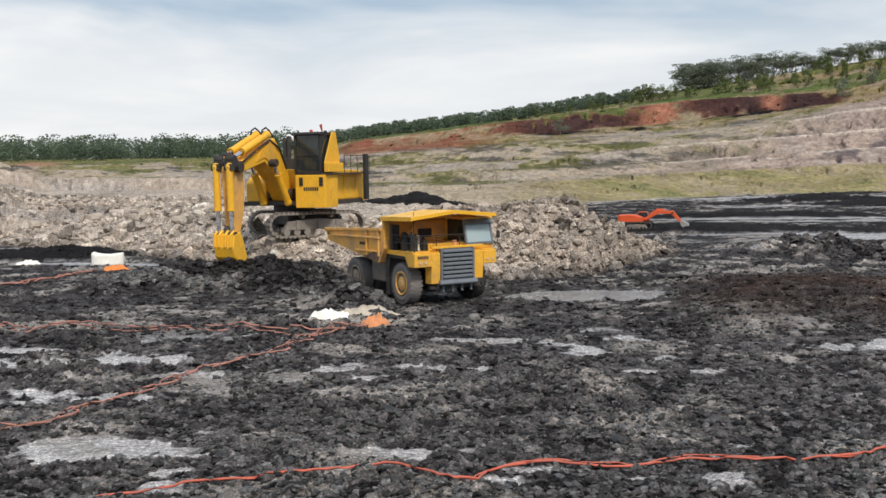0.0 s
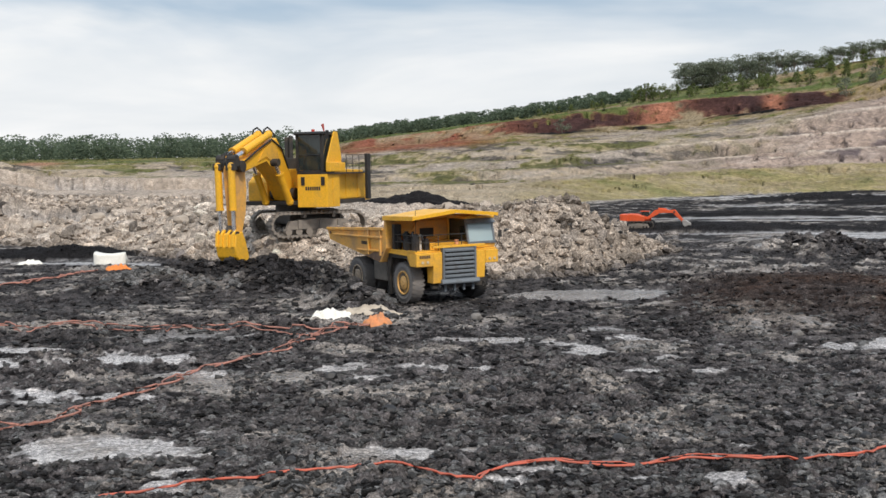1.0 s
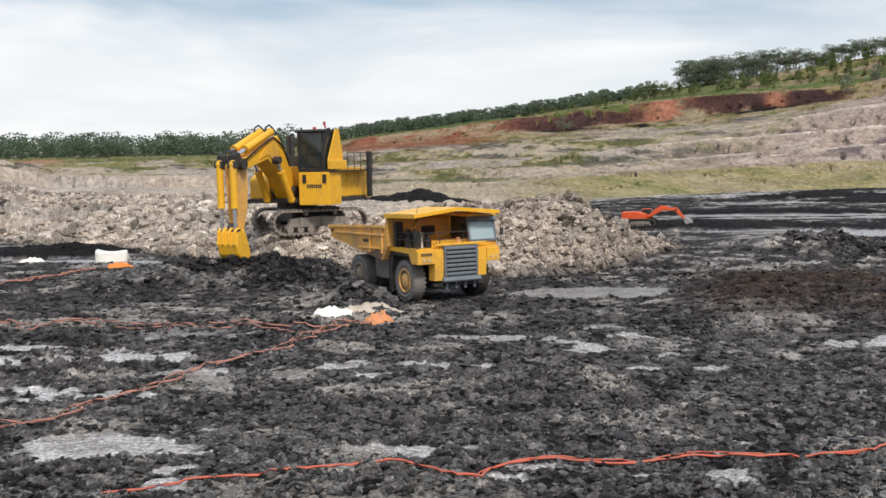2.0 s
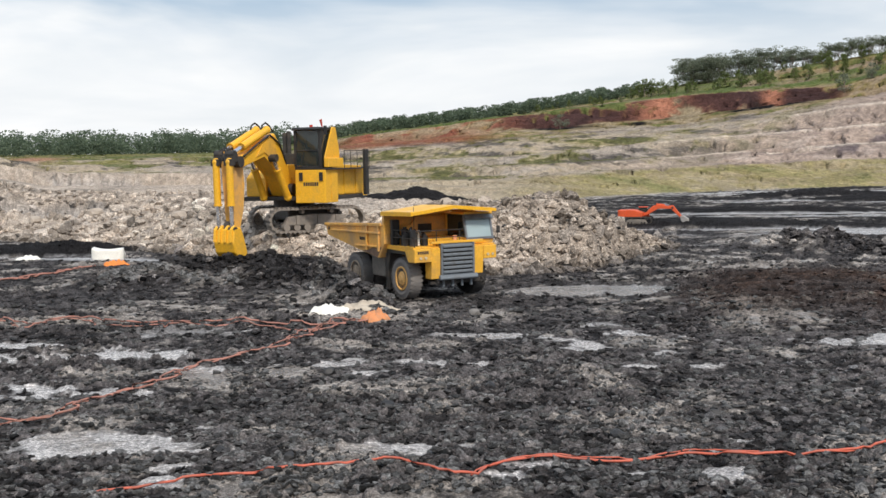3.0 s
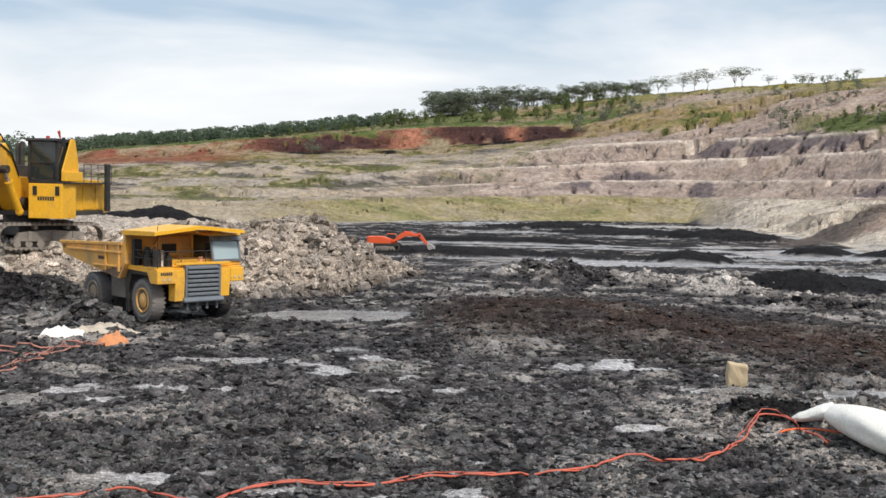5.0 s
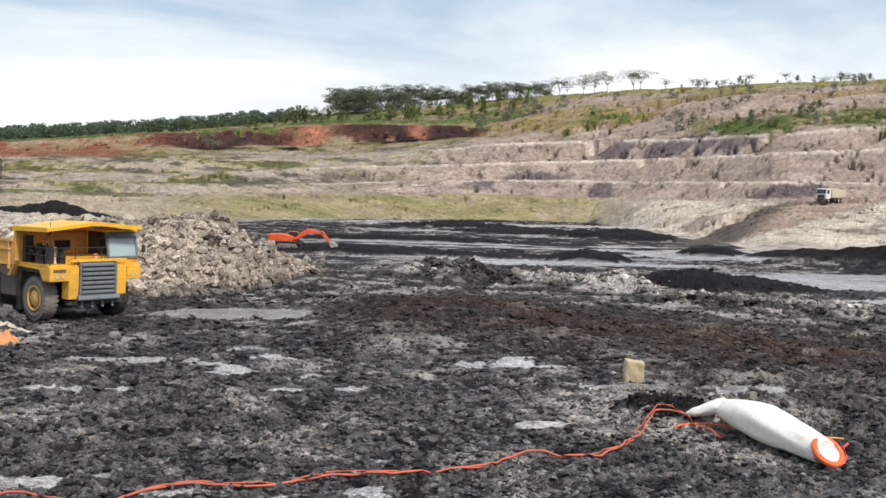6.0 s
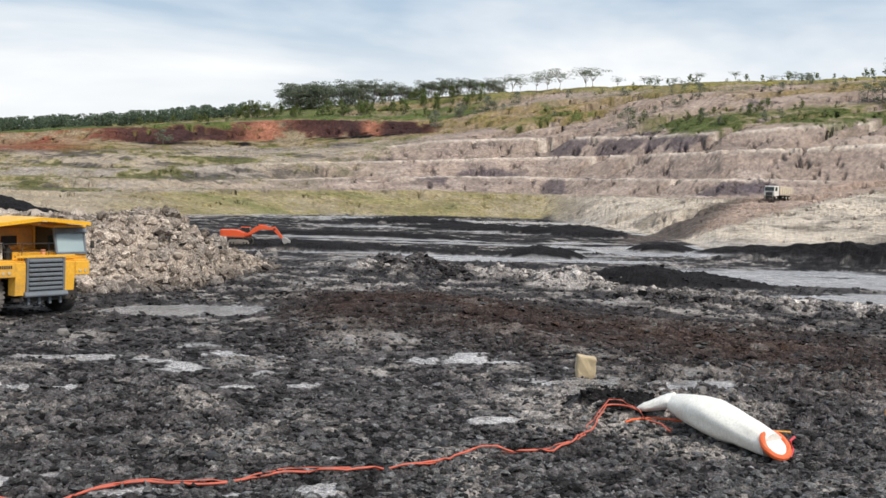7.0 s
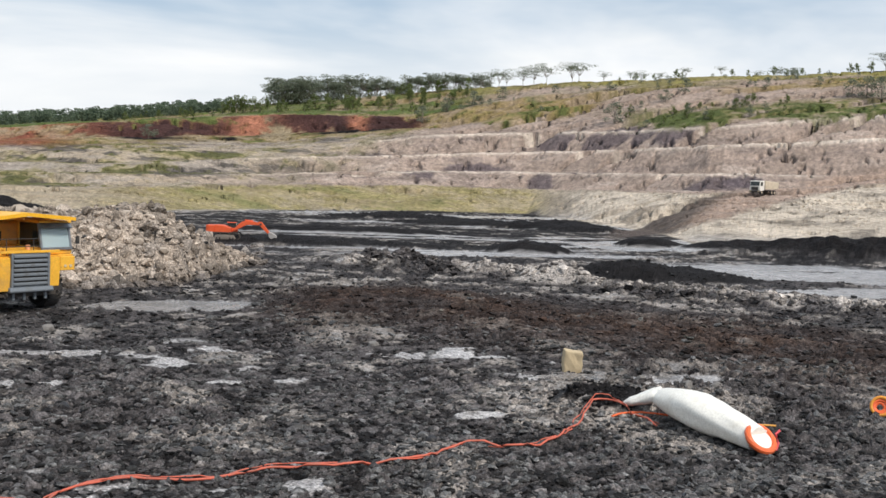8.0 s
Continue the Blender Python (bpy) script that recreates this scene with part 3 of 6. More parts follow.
def strew_all():
    rng = np.random.default_rng(77)
    down = lambda n, lo, hi: 7.3 / np.tan(np.radians(rng.uniform(lo, hi, n)))
    n = 30000
    strew("coal_lumps", rng.uniform(-25, 46, n), down(n, 8.6, 18.0), 0.035 + 0.125 * rng.random(n) ** 2.3, 1, "loose black coal lumps and grit on the churned floor", 0.05, 0.2, 2.3, 0.62)
    n = 13000
    strew("coal_lumps", rng.uniform(-25, 46, n), down(n, 4.2, 9.0), 0.06 + 0.18 * rng.random(n) ** 2.5, 2, "larger black coal lumps on the rutted floor", 0.015, 0.2, 1.7, 0.52)
    n = 3200
    az = rng.uniform(-19, -3, n)
    rr = np.interp(az, (-20, -14, -8, -6, -5, -4, -3), (70, 71, 64.5, 58.5, 56, 54.8, 54)) + rng.normal(0, 1.8, n)
    strew("coal_lumps", az, rr, 0.08 + 0.30 * rng.random(n) ** 2.4, 3, "freshly broken coal lumps heaped in a ridge", 0.02, 0.5, 2.6, 0.7)
    pale_rock = lambda col, g: col[:, 0] > 0.13
    n = 15500
    az = rng.uniform(-25, 12.5, n)
    front = np.interp(az, (-40, -23, -19, -12.7, -10, -4, 2, 8, 12), (128, 120, 106, 86, 71, 66.5, 67, 69, 86))
    rr = front + np.where(az < -10, 95, 30) * rng.random(n) ** 1.5
    strew("blasted_rocks", az, rr, (0.08 + 0.50 * rng.random(n) ** 4.5) * np.where(az < -10, 1.35, 1.0), 4, "pale grey-beige blasted rocks of all sizes", 0.0, 0.55, 1.5, 0.8, pale_rock)
    n = 3400
    az = rng.uniform(17, 46, n)
    rr = np.interp(az, (16, 19, 24, 29, 31, 38, 46), (94, 90, 87, 83, 78, 76, 74)) + rng.normal(0, 1.9, n)
    strew("windrow_rocks", az, rr, 0.08 + 0.36 * rng.random(n) ** 3.2, 5, "mixed pale rocks and coal along a low windrow", 0.2, 0.6, 1.7, 0.7)
    n = 2200
    strew("sleeve_rocks", rng.uniform(28, 40, n), rng.uniform(32.5, 41, n), 0.03 + 0.14 * rng.random(n) ** 3.0, 6, "pale crushed rocks round the plastic sleeve", 0.3, 0.7, 1.4, 0.7)


strew_all()

# ---- building kit ----
def part(name, bm, mat, parent, label="", smooth=False):
    """Links a bmesh as one mesh object under a thing or a part."""
    bmesh.ops.recalc_face_normals(bm, faces=bm.faces)
    me = bpy.data.meshes.new(name)
    bm.to_mesh(me)
    bm.free()
    if smooth:
        me.polygons.foreach_set("use_smooth", [len(p.vertices) <= 4 for p in me.polygons])
    me.materials.append(mat)
    ob = new(name, me)
    ob.parent = parent
    if label:
        ob["label"] = label
    return ob


def thing(name, m, label, category, group=""):
    ob = new(name)
    ob.matrix_world = m
    ob.empty_display_size = 0.3
    return tagged(ob, label, category, group)


def box(x0, x1, y0, y1, z0, z1, bevel=0.0, bm=None, m=None):
    bm = bm or bmesh.new()
    mat = Matrix.Translation(((x0 + x1) / 2, (y0 + y1) / 2, (z0 + z1) / 2)) @ Matrix.Diagonal((abs(x1 - x0), abs(y1 - y0), abs(z1 - z0), 1))
    made = bmesh.ops.create_cube(bm, size=1, matrix=(m @ mat) if m else mat)["verts"]
    if bevel:
        edges = list({e for v in made for e in v.link_edges})
        bmesh.ops.bevel(bm, geom=edges, offset=bevel, segments=2, affect="EDGES", profile=0.6)
    return bm


def prism(outline, lo, hi, axis="y", bevel=0.0, bm=None):
    """A plate: an outline in the plane across the axis, pushed from lo to hi along it."""
    bm = bm or bmesh.new()
    put = {"y": lambda a, b, w: (a, w, b), "x": lambda a, b, w: (w, a, b), "z": lambda a, b, w: (a, b, w)}[axis]
    ends = [[bm.verts.new(put(a, b, w)) for a, b in outline] for w in (lo, hi)]
    n = len(outline)
    faces = [bm.faces.new(ends[0]), bm.faces.new(ends[1][::-1])]
    faces += [bm.faces.new((ends[0][i], ends[1][i], ends[1][(i + 1) % n], ends[0][(i + 1) % n])) for i in range(n)]
    if bevel:
        bmesh.ops.bevel(bm, geom=list({e for f in faces for e in f.edges}), offset=bevel, segments=1, affect="EDGES")
    return bm


def rod(p, q, r, n=10, bm=None, r2=None):
    bm = bm or bmesh.new()
    p, q = Vector(p), Vector(q)
    m = Matrix.Translation((p + q) / 2) @ (q - p).to_track_quat("Z", "Y").to_matrix().to_4x4()
    bmesh.ops.create_cone(bm, cap_ends=True, segments=n, radius1=r, radius2=r if r2 is None else r2, depth=(q - p).length, matrix=m)
    return bm


def beam(p, q, w, h, bm=None, w2=None, h2=None, bevel=0.03):
    """A straight box girder from p to q: w across (local y), h deep, tapering to w2, h2."""
    bm = bm or bmesh.new()
    p, q = Vector(p), Vector(q)
    d = (q - p).normalized()
    side = Vector((0, 1, 0))
    up = d.cross(side).normalized()
    rings = []
    for c, ww, hh in ((p, w, h), (q, w2 or w, h2 or h)):
        rings.append([bm.verts.new(c + side * sy * ww / 2 + up * sz * hh / 2) for sy, sz in ((-1, -1), (1, -1), (1, 1), (-1, 1))])
    faces = [bm.faces.new(rings[0]), bm.faces.new(rings[1][::-1])]
    faces += [bm.faces.new((rings[0][i], rings[1][i], rings[1][(i + 1) % 4], rings[0][(i + 1) % 4])) for i in range(4)]
    if bevel:
        bmesh.ops.bevel(bm, geom=list({e for f in faces for e in f.edges}), offset=bevel, segments=1, affect="EDGES")
    return bm


def tube(points, r, n=8, bm=None):
    """A hose or rail through points."""
    bm = bm or bmesh.new()
    pts = [Vector(p) for p in points]
    prev = None
    for i, p in enumerate(pts):
        d = (pts[min(i + 1, len(pts) - 1)] - pts[max(i - 1, 0)]).normalized()
        m = d.to_track_quat("Z", "Y").to_matrix()
        ring = [bm.verts.new(p + m @ Vector((r * math.cos(k * math.tau / n), r * math.sin(k * math.tau / n), 0))) for k in range(n)]
        if prev:
            shift = min(range(n), key=lambda s: (ring[s].co - prev[0].co).length)
            ring = ring[shift:] + ring[:shift]
            for k in range(n):
                bm.faces.new((prev[k], prev[(k + 1) % n], ring[(k + 1) % n], ring[k]))
        prev = ring
    return bm


def lathe(profile_pts, n=32, bm=None):
    """A body turned about the local y axis from (radius, y) pairs."""
    bm = bm or bmesh.new()
    rings = [[bm.verts.new((r * math.cos(k * math.tau / n), y, r * math.sin(k * math.tau / n))) for k in range(n)] for r, y in profile_pts]
    for a, b in zip(rings, rings[1:]):
        for k in range(n):
            bm.faces.new((a[k], a[(k + 1) % n], b[(k + 1) % n], b[k]))
    for ring in (rings[0], rings[-1]):
        bm.faces.new(ring)
    return bm


def bars(parent, x, y0, y1, z, h, n, mat, axis="y", name="marking", label="dark painted marking"):
    """Unreadable lettering: a row of plain bars on a plate that faces +x (or, with axis x, faces -y)."""
    bm = bmesh.new()
    w = (y1 - y0) / n
    for k in range(n):
        a, b = y0 + w * (k + 0.12), y0 + w * (k + 0.85)
        if axis == "y":
            box(x, x + 0.012, a, b, z, z + h, bm=bm)
        else:
            box(a, b, x - 0.012, x, z, z + h, bm=bm)
    return part(name, bm, mat, parent, label)


YELLOW = surface("weathered yellow paint", (0.84, 0.45, 0.05), (0.42, 0.25, 0.09), 0.42, amount=0.45, scale=0.9, bump=0.05, wear=(0.30, 0.18, 0.07))
CLEAN_YELLOW = surface("yellow paint", (0.84, 0.45, 0.028), (0.50, 0.31, 0.08), 0.38, amount=0.25, scale=0.7, bump=0.04)
ORANGE_YELLOW = surface("dusty orange-yellow paint", (0.84, 0.44, 0.085), (0.44, 0.28, 0.16), 0.55, amount=0.75, scale=0.8, bump=0.1, wear=(0.22, 0.13, 0.09))
RUST = surface("muddy rusty steel", (0.24, 0.15, 0.10), (0.11, 0.08, 0.065), 0.8, amount=0.6, scale=1.6, bump=0.3)
STEEL = surface("dark greasy steel", (0.045, 0.043, 0.042), (0.13, 0.105, 0.08), 0.55, 0.3, amount=0.45, scale=2.0)
TRACK_STEEL = surface("dusty track steel", (0.20, 0.18, 0.16), (0.38, 0.33, 0.28), 0.7, 0.2, amount=0.7, scale=1.4, bump=0.3)
BLACK = surface("matt black", (0.018, 0.018, 0.019), (0.07, 0.06, 0.05), 0.6, amount=0.35)
GRILLE = surface("blue-grey grille steel", (0.17, 0.195, 0.22), (0.10, 0.095, 0.09), 0.5, 0.2, amount=0.4)
RUBBER = surface("dusty rubber", (0.19, 0.18, 0.175), (0.26, 0.23, 0.20), 0.9, amount=0.5, scale=1.1, bump=0.4)
TREAD = surface("worn tread rubber", (0.03, 0.03, 0.031), (0.10, 0.085, 0.07), 0.9, amount=0.4, bump=0.4)
RIM = surface("rim yellow", (0.82, 0.48, 0.16), (0.60, 0.38, 0.20), 0.6, amount=0.4)
DUSTY_RIM = surface("dust-caked rim", (0.52, 0.42, 0.32), (0.34, 0.27, 0.21), 0.85, amount=0.6)
CHROME = surface("cylinder chrome", (0.78, 0.78, 0.80), (0.45, 0.43, 0.40), 0.22, 0.9, amount=0.2, bump=0)
RED_PAINT = surface("signal red paint", (0.55, 0.05, 0.03), (0.3, 0.06, 0.04), 0.5)
WHITE = surface("dusty white paint", (0.74, 0.72, 0.67), (0.50, 0.44, 0.37), 0.55, amount=0.45)
LAMP = surface("lamp lens", (0.60, 0.50, 0.32), None, 0.15, bump=0)
DIGGER_RED = surface("orange-red paint", (0.70, 0.10, 0.028), (0.40, 0.09, 0.04), 0.45, amount=0.3)
GREY_STEEL = surface("worn bucket steel", (0.40, 0.385, 0.37), (0.22, 0.19, 0.17), 0.5, 0.4, amount=0.5)


def glass_material(name, tint, rough=0.04, clear=0.75):
    m, t, b = material(name)
    b.inputs["Base Color"].default_value = (*tint, 1)
    b.inputs["Transmission Weight"].default_value = clear
    b.inputs["Roughness"].default_value = rough
    b.inputs["IOR"].default_value = 1.5
    return m


# pale blue base colour, little transmission: reflected sky put into the truck's windshield
SKY_TINT_GLASS = glass_material("cab glass", (0.50, 0.64, 0.68), 0.06, 0.35)
DARK_GLASS = glass_material("tinted cab glass", (0.10, 0.13, 0.13))

# ---- the dump truck ----
def wheel(parent, x, y, z, radius, width, rim_mat, outward, name="wheel"):
    """One wheel whose outer side faces `outward` (+1 or -1 along y): a lugged tyre and a dished rim."""
    hub = new(name)
    hub.parent = parent
    hub.location = (x, y, z)
    w, r = width / 2, radius
    o = outward
    bm = lathe([(r * 0.56, -w * 0.8), (r * 0.78, -w), (r * 0.93, -w * 0.92), (r * 0.985, -w * 0.6), (r * 0.985, w * 0.6), (r * 0.93, w * 0.92), (r * 0.78, w), (r * 0.56, w * 0.8)], 40)
    for k in range(28):
        a = k * math.tau / 28
        for s in (-1, 1):
            aa = a + (0.11 if s > 0 else 0)
            m = Matrix.Rotation(-aa, 4, "Y") @ Matrix.Translation((r * 0.985, s * w * 0.5, 0)) @ Matrix.Rotation(s * 0.35, 4, "X")
            box(-r * 0.035, r * 0.006, -w * 0.5, w * 0.5, -r * 0.055, r * 0.055, bm=bm, m=m)
    part("tyre", bm, RUBBER if outward < 0 else TREAD, hub)
    bm = lathe([(r * 0.575, o * w * 0.80), (r * 0.575, o * w * 0.98), (r * 0.52, o * w * 0.98), (r * 0.50, o * w * 0.72), (r * 0.36, o * w * 0.66), (r * 0.33, o * w * 0.86), (r * 0.16, o * w * 0.95), (r * 0.14, o * w * 1.02)], 32)
    for k in range(14):
        a = k * math.tau / 14
        rod((r * 0.43 * math.cos(a), o * w * 0.45, r * 0.43 * math.sin(a)), (r * 0.43 * math.cos(a), o * w * 0.78, r * 0.43 * math.sin(a)), r * 0.025, 6, bm)
    part("rim", bm, rim_mat, hub, "steel rim caked with pale dust" if rim_mat == DUSTY_RIM else "yellow steel rim")
    return hub


def dump_truck(m):
    t = thing("dump_truck", m, "yellow rigid mining dump truck with dusty empty bed, parked on coal", "dump truck")
    # chassis and axles
    bm = box(-7.4, 1.5, -0.85, -0.45, 1.05, 1.75, 0.04)
    box(-7.4, 1.5, 0.45, 0.85, 1.05, 1.75, 0.04, bm)
    for x in (-6.6, -3.0, -1.4, 0.9):
        box(x - 0.2, x + 0.2, -0.5, 0.5, 1.1, 1.6, bm=bm)
    part("chassis", bm, STEEL, t)
    part("axle", rod((0, -1.7, 1.08), (0, 1.7, 1.08), 0.28, 14), STEEL, t)
    part("axle", rod((-5.35, -1.9, 1.08), (-5.35, 1.9, 1.08), 0.42, 14), STEEL, t)
    for y in (-1, 1):
        wheel(t, 0, y * 2.08, 1.08, 1.15, 0.78, RIM, y)
        wheel(t, -5.35, y * 2.28, 1.08, 1.15, 0.72, DUSTY_RIM, y)
        wheel(t, -5.35, y * 1.40, 1.08, 1.15, 0.72, DUSTY_RIM, y)
    # front: grille in its yellow surround
    g = part("grille", box(1.62, 1.84, -0.98, 1.22, 1.28, 3.02, 0.03), GRILLE, t, "blue-grey steel radiator grille")
    for k in range(7):
        z = 1.42 + k * 0.235
        part("slat", prism([(1.84, z), (1.93, z - 0.02), (1.93, z + 0.06), (1.84, z + 0.13)], -0.82, 1.06), GRILLE, g)
    for y in (-0.92, 1.12):
        part("grille_post", box(1.80, 1.95, y - 0.06, y + 0.06, 1.25, 3.04, 0.02), GRILLE, g)
    part("core", box(1.846, 1.852, -0.8, 1.04, 1.36, 2.95), BLACK, g)
    bm = prism([(1.60, 1.02), (1.98, 1.02), (2.04, 1.10), (1.96, 1.30), (1.60, 1.30)], -1.08, 1.36, bevel=0.03)
    part("bumper", bm, GRILLE, t, "scuffed blue-grey steel bumper")
    for y in (-1.3, 1.6):
        part("tow_eye", tube([(2.0 + 0.14 * math.cos(a), y, 0.9 + 0.14 * math.sin(a)) for a in [k * math.tau / 10 for k in range(11)]], 0.035, 6), STEEL, t)
    # columns beside the grille, then the wings over the wheels
    part("front_column", prism([(1.15, 1.10), (1.80, 1.10), (1.86, 2.10), (1.86, 2.80), (1.15, 2.80)], -1.55, -0.99, bevel=0.03), YELLOW, t)
    part("front_column", prism([(1.15, 1.25), (1.80, 1.25), (1.86, 2.10), (1.86, 2.80), (1.15, 2.80)], 1.23, 1.80, bevel=0.03), YELLOW, t)
    for y0, y1 in ((-2.62, -1.56), (1.81, 2.66)):
        wing = part("wing", prism([(1.90, 2.06), (1.90, 2.80), (-1.45, 2.80), (-1.45, 2.66), (0.85, 2.66), (1.15, 2.06)], y0, y1, bevel=0.03), YELLOW, t)
        for yy in ((y0 + y1) / 2 - 0.16, (y0 + y1) / 2 + 0.16):
            part("headlight", rod((1.88, yy, 2.30), (1.94, yy, 2.30), 0.08, 14), LAMP, wing, "round clear headlight")
    bars(t, 1.905, -2.45, -1.75, 2.52, 0.16, 6, STEEL)
    part("front_panel", box(1.70, 1.88, -1.55, 1.80, 3.03, 3.16, 0.02), YELLOW, t)
    part("deck", box(-1.45, 1.72, -2.62, 2.66, 2.81, 2.90, 0.01), YELLOW, t)
    # mudguards behind the front wheels
    for y0, y1 in ((-2.52, -2.40), (2.40, 2.52)):
        arch = [(-1.35 + 0.0, 0.35), (-1.50, 0.35), (-1.62, 1.4), (-1.45, 2.65), (0.85, 2.65), (1.1, 2.1), (0.95, 2.1), (0.6, 2.45), (-1.1, 2.45), (-1.38, 1.4)]
        part("mudguard", prism(arch, y0, y1), STEEL, t)
    part("mud_flap", box(-1.62, -1.56, -2.5, -1.5, 0.35, 2.4), RUBBER, t)
    part("fuel_tank", box(-4.0, -2.3, -2.2, -1.25, 0.95, 2.15, 0.1), TRACK_STEEL, t, "mud-caked grey fuel tank")
    part("oil_tank", box(-4.0, -2.3, 1.25, 2.2, 0.95, 2.15, 0.1), RUST, t, "mud-caked brown oil tank")
    # hood and machinery on the deck
    part("hood", prism([(1.68, 2.90), (1.68, 3.10), (0.2, 3.30), (-0.9, 3.30), (-0.9, 2.90)], -0.95, 0.85, bevel=0.04), YELLOW, t)
    bulk = part("bulkhead", prism([(-2.4, 2.9), (2.5, 2.9), (2.5, 4.4), (-0.9, 4.4), (-1.25, 3.95), (-2.4, 3.95)], -1.05, -0.92, "x"), ORANGE_YELLOW, t)
    # no real hollow: a thin black plate gives the opening's shade by colour
    part("recess", box(-0.915, -0.90, -0.8, 0.1, 3.5, 4.0), BLACK, bulk)
    for x, y, z, r, h in ((0.9, -2.1, 2.9, 0.22, 0.75), (0.3, -2.2, 2.9, 0.26, 0.60), (-0.3, -2.0, 2.9, 0.20, 0.9), (0.95, -1.45, 2.9, 0.17, 0.55)):
        b = rod((x, y, z), (x, y, z + h), r, 14)
        rod((x, y, z + h), (x, y, z + h + 0.1), r * 0.6, 10, b)
        part("air_cleaner", b, BLACK if r < 0.21 else STEEL, t)
    part("cooler_box", box(-0.9, -0.6, -2.6, -2.15, 2.9, 4.3, 0.03), BLACK, t, "tall black cooler box")
    rng = random.Random(4)
    for k in range(9):
        x, y = rng.uniform(-0.5, 1.3), rng.uniform(-2.4, -1.1)
        part("conduit", tube([(x, y, 2.9), (x + rng.uniform(-0.1, 0.1), y, 3.3), (x + rng.uniform(-0.3, 0.3), y + rng.uniform(-0.3, 0.3), rng.uniform(3.4, 3.9))], rng.uniform(0.03, 0.07), 6), (STEEL, BLACK, RUST, GRILLE)[k % 4], t)
    part("filter_box", box(-0.75, -0.45, -1.9, -1.2, 2.9, 3.7, 0.03), STEEL, t)
    part("battery_box", box(0.5, 1.1, -1.3, -1.0, 2.9, 3.3, 0.02), YELLOW, t)
    part("gauge_post", box(0.55, 0.72, -1.75, -1.62, 2.9, 3.75), WHITE, t, "pale post among the machinery")
    for k, pts in enumerate((((1.0, -2.1, 3.5), (0.7, -1.9, 3.75), (0.2, -1.7, 3.7), (-0.4, -1.6, 3.3)), ((0.3, -2.2, 3.4), (0.1, -1.8, 3.85), (-0.8, -1.4, 3.6)), ((0.95, -1.45, 3.4), (0.4, -1.2, 3.6), (-0.8, -1.0, 3.5)))):
        part("pipe", tube(pts, 0.07, 8), STEEL, t)
    for p, q in (((1.65, -2.5, 2.9), (1.65, -2.5, 3.75)), ((0.7, -2.55, 2.9), (0.7, -2.55, 3.75)), ((-0.3, -2.55, 2.9), (-0.3, -2.55, 3.75)), ((1.65, -1.1, 2.9), (1.65, -1.1, 3.75)), ((1.65, 0.4, 2.9), (1.65, 0.4, 3.75))):
        part("rail_post", rod(p, q, 0.025, 6), STEEL, t)
    for z in (3.35, 3.75):
        part("handrail", tube([(-0.9, -2.55, z), (1.6, -2.55, z), (1.65, -2.5, z), (1.65, 0.7, z)], 0.024, 6), STEEL, t)
    part("beacon", rod((1.2, 0.35, 3.1), (1.2, 0.35, 3.4), 0.12, 12), surface("pale orange plastic", (0.75, 0.36, 0.2), None, 0.4), t, "small pale orange drum")
    part("antenna", rod((1.75, -2.55, 2.9), (1.75, -2.55, 5.1), 0.018, 6), BLACK, t)
    # cab
    cab = part("cab", prism([(-0.75, 2.90), (1.42, 2.90), (1.46, 3.24), (-0.75, 3.24)], 0.72, 2.55, bevel=0.03), YELLOW, t)
    for x, y in ((1.40, 0.78), (1.40, 2.49), (-0.70, 0.78), (-0.70, 2.49)):
        lean = -0.30 if x > 0 else 0
        part("pillar", beam((x, y, 3.22), (x + lean, y, 4.55), 0.13, 0.13, bevel=0.015), YELLOW if x < 0 else GRILLE, cab)
    part("cab_roof", box(-0.8, 1.30, 0.68, 2.60, 4.53, 4.66, 0.04), YELLOW, cab)
    part("windshield", prism([(1.41, 3.26), (1.43, 3.26), (1.13, 4.52), (1.11, 4.52)], 0.85, 2.42), SKY_TINT_GLASS, cab, "windshield tinted pale for reflected sky")
    part("visor", prism([(1.20, 4.34), (1.42, 4.26), (1.44, 4.30), (1.16, 4.56)], 0.74, 2.56), GRILLE, cab)
    part("sill", box(1.42, 1.52, 0.72, 2.55, 3.12, 3.26, 0.02), GRILLE, cab)
    for y in (0.77, 2.48):
        part("side_window", prism([(-0.62, 3.26), (1.32, 3.26), (1.06, 4.5), (-0.62, 4.5)], y, y + 0.02), DARK_GLASS, cab)
    part("seat", prism([(-0.3, 3.0), (0.3, 3.0), (0.3, 3.45), (-0.05, 3.45), (-0.15, 4.1), (-0.3, 4.1)], 1.35, 1.85, bevel=0.03), BLACK, cab)
    part("steering_wheel", tube([(0.75, 1.6 + 0.22 * math.cos(a), 3.62 + 0.22 * math.sin(a)) for a in [k * math.tau / 14 for k in range(15)]], 0.02, 6), BLACK, cab)
    part("door", box(-0.55, 0.8, 2.555, 2.60, 2.95, 4.4, 0.02), YELLOW, cab)
    for y, s in ((-2.5, -1), (2.6, 1)):
        arm = part("mirror_arm", tube([(1.7, y, 2.9), (1.9, y + s * 0.15, 3.3), (1.9, y + s * 0.2, 3.7)], 0.02, 6), BLACK, t)
        part("mirror", box(1.86, 1.92, y + s * 0.2 - 0.11, y + s * 0.2 + 0.11, 3.45, 3.85, 0.02), BLACK, arm)
    cab.location.y = 0.22
    # cross beam and hanging gear under the grille
    part("cross_beam", box(1.35, 1.62, -1.5, 1.75, 0.78, 1.0, 0.03), STEEL, t)
    for y in (-0.7, -0.1, 0.5, 1.1):
        part("hanger", box(1.55, 1.70, y - 0.07, y + 0.07, 0.62, 1.02, 0.02), GRILLE, t)
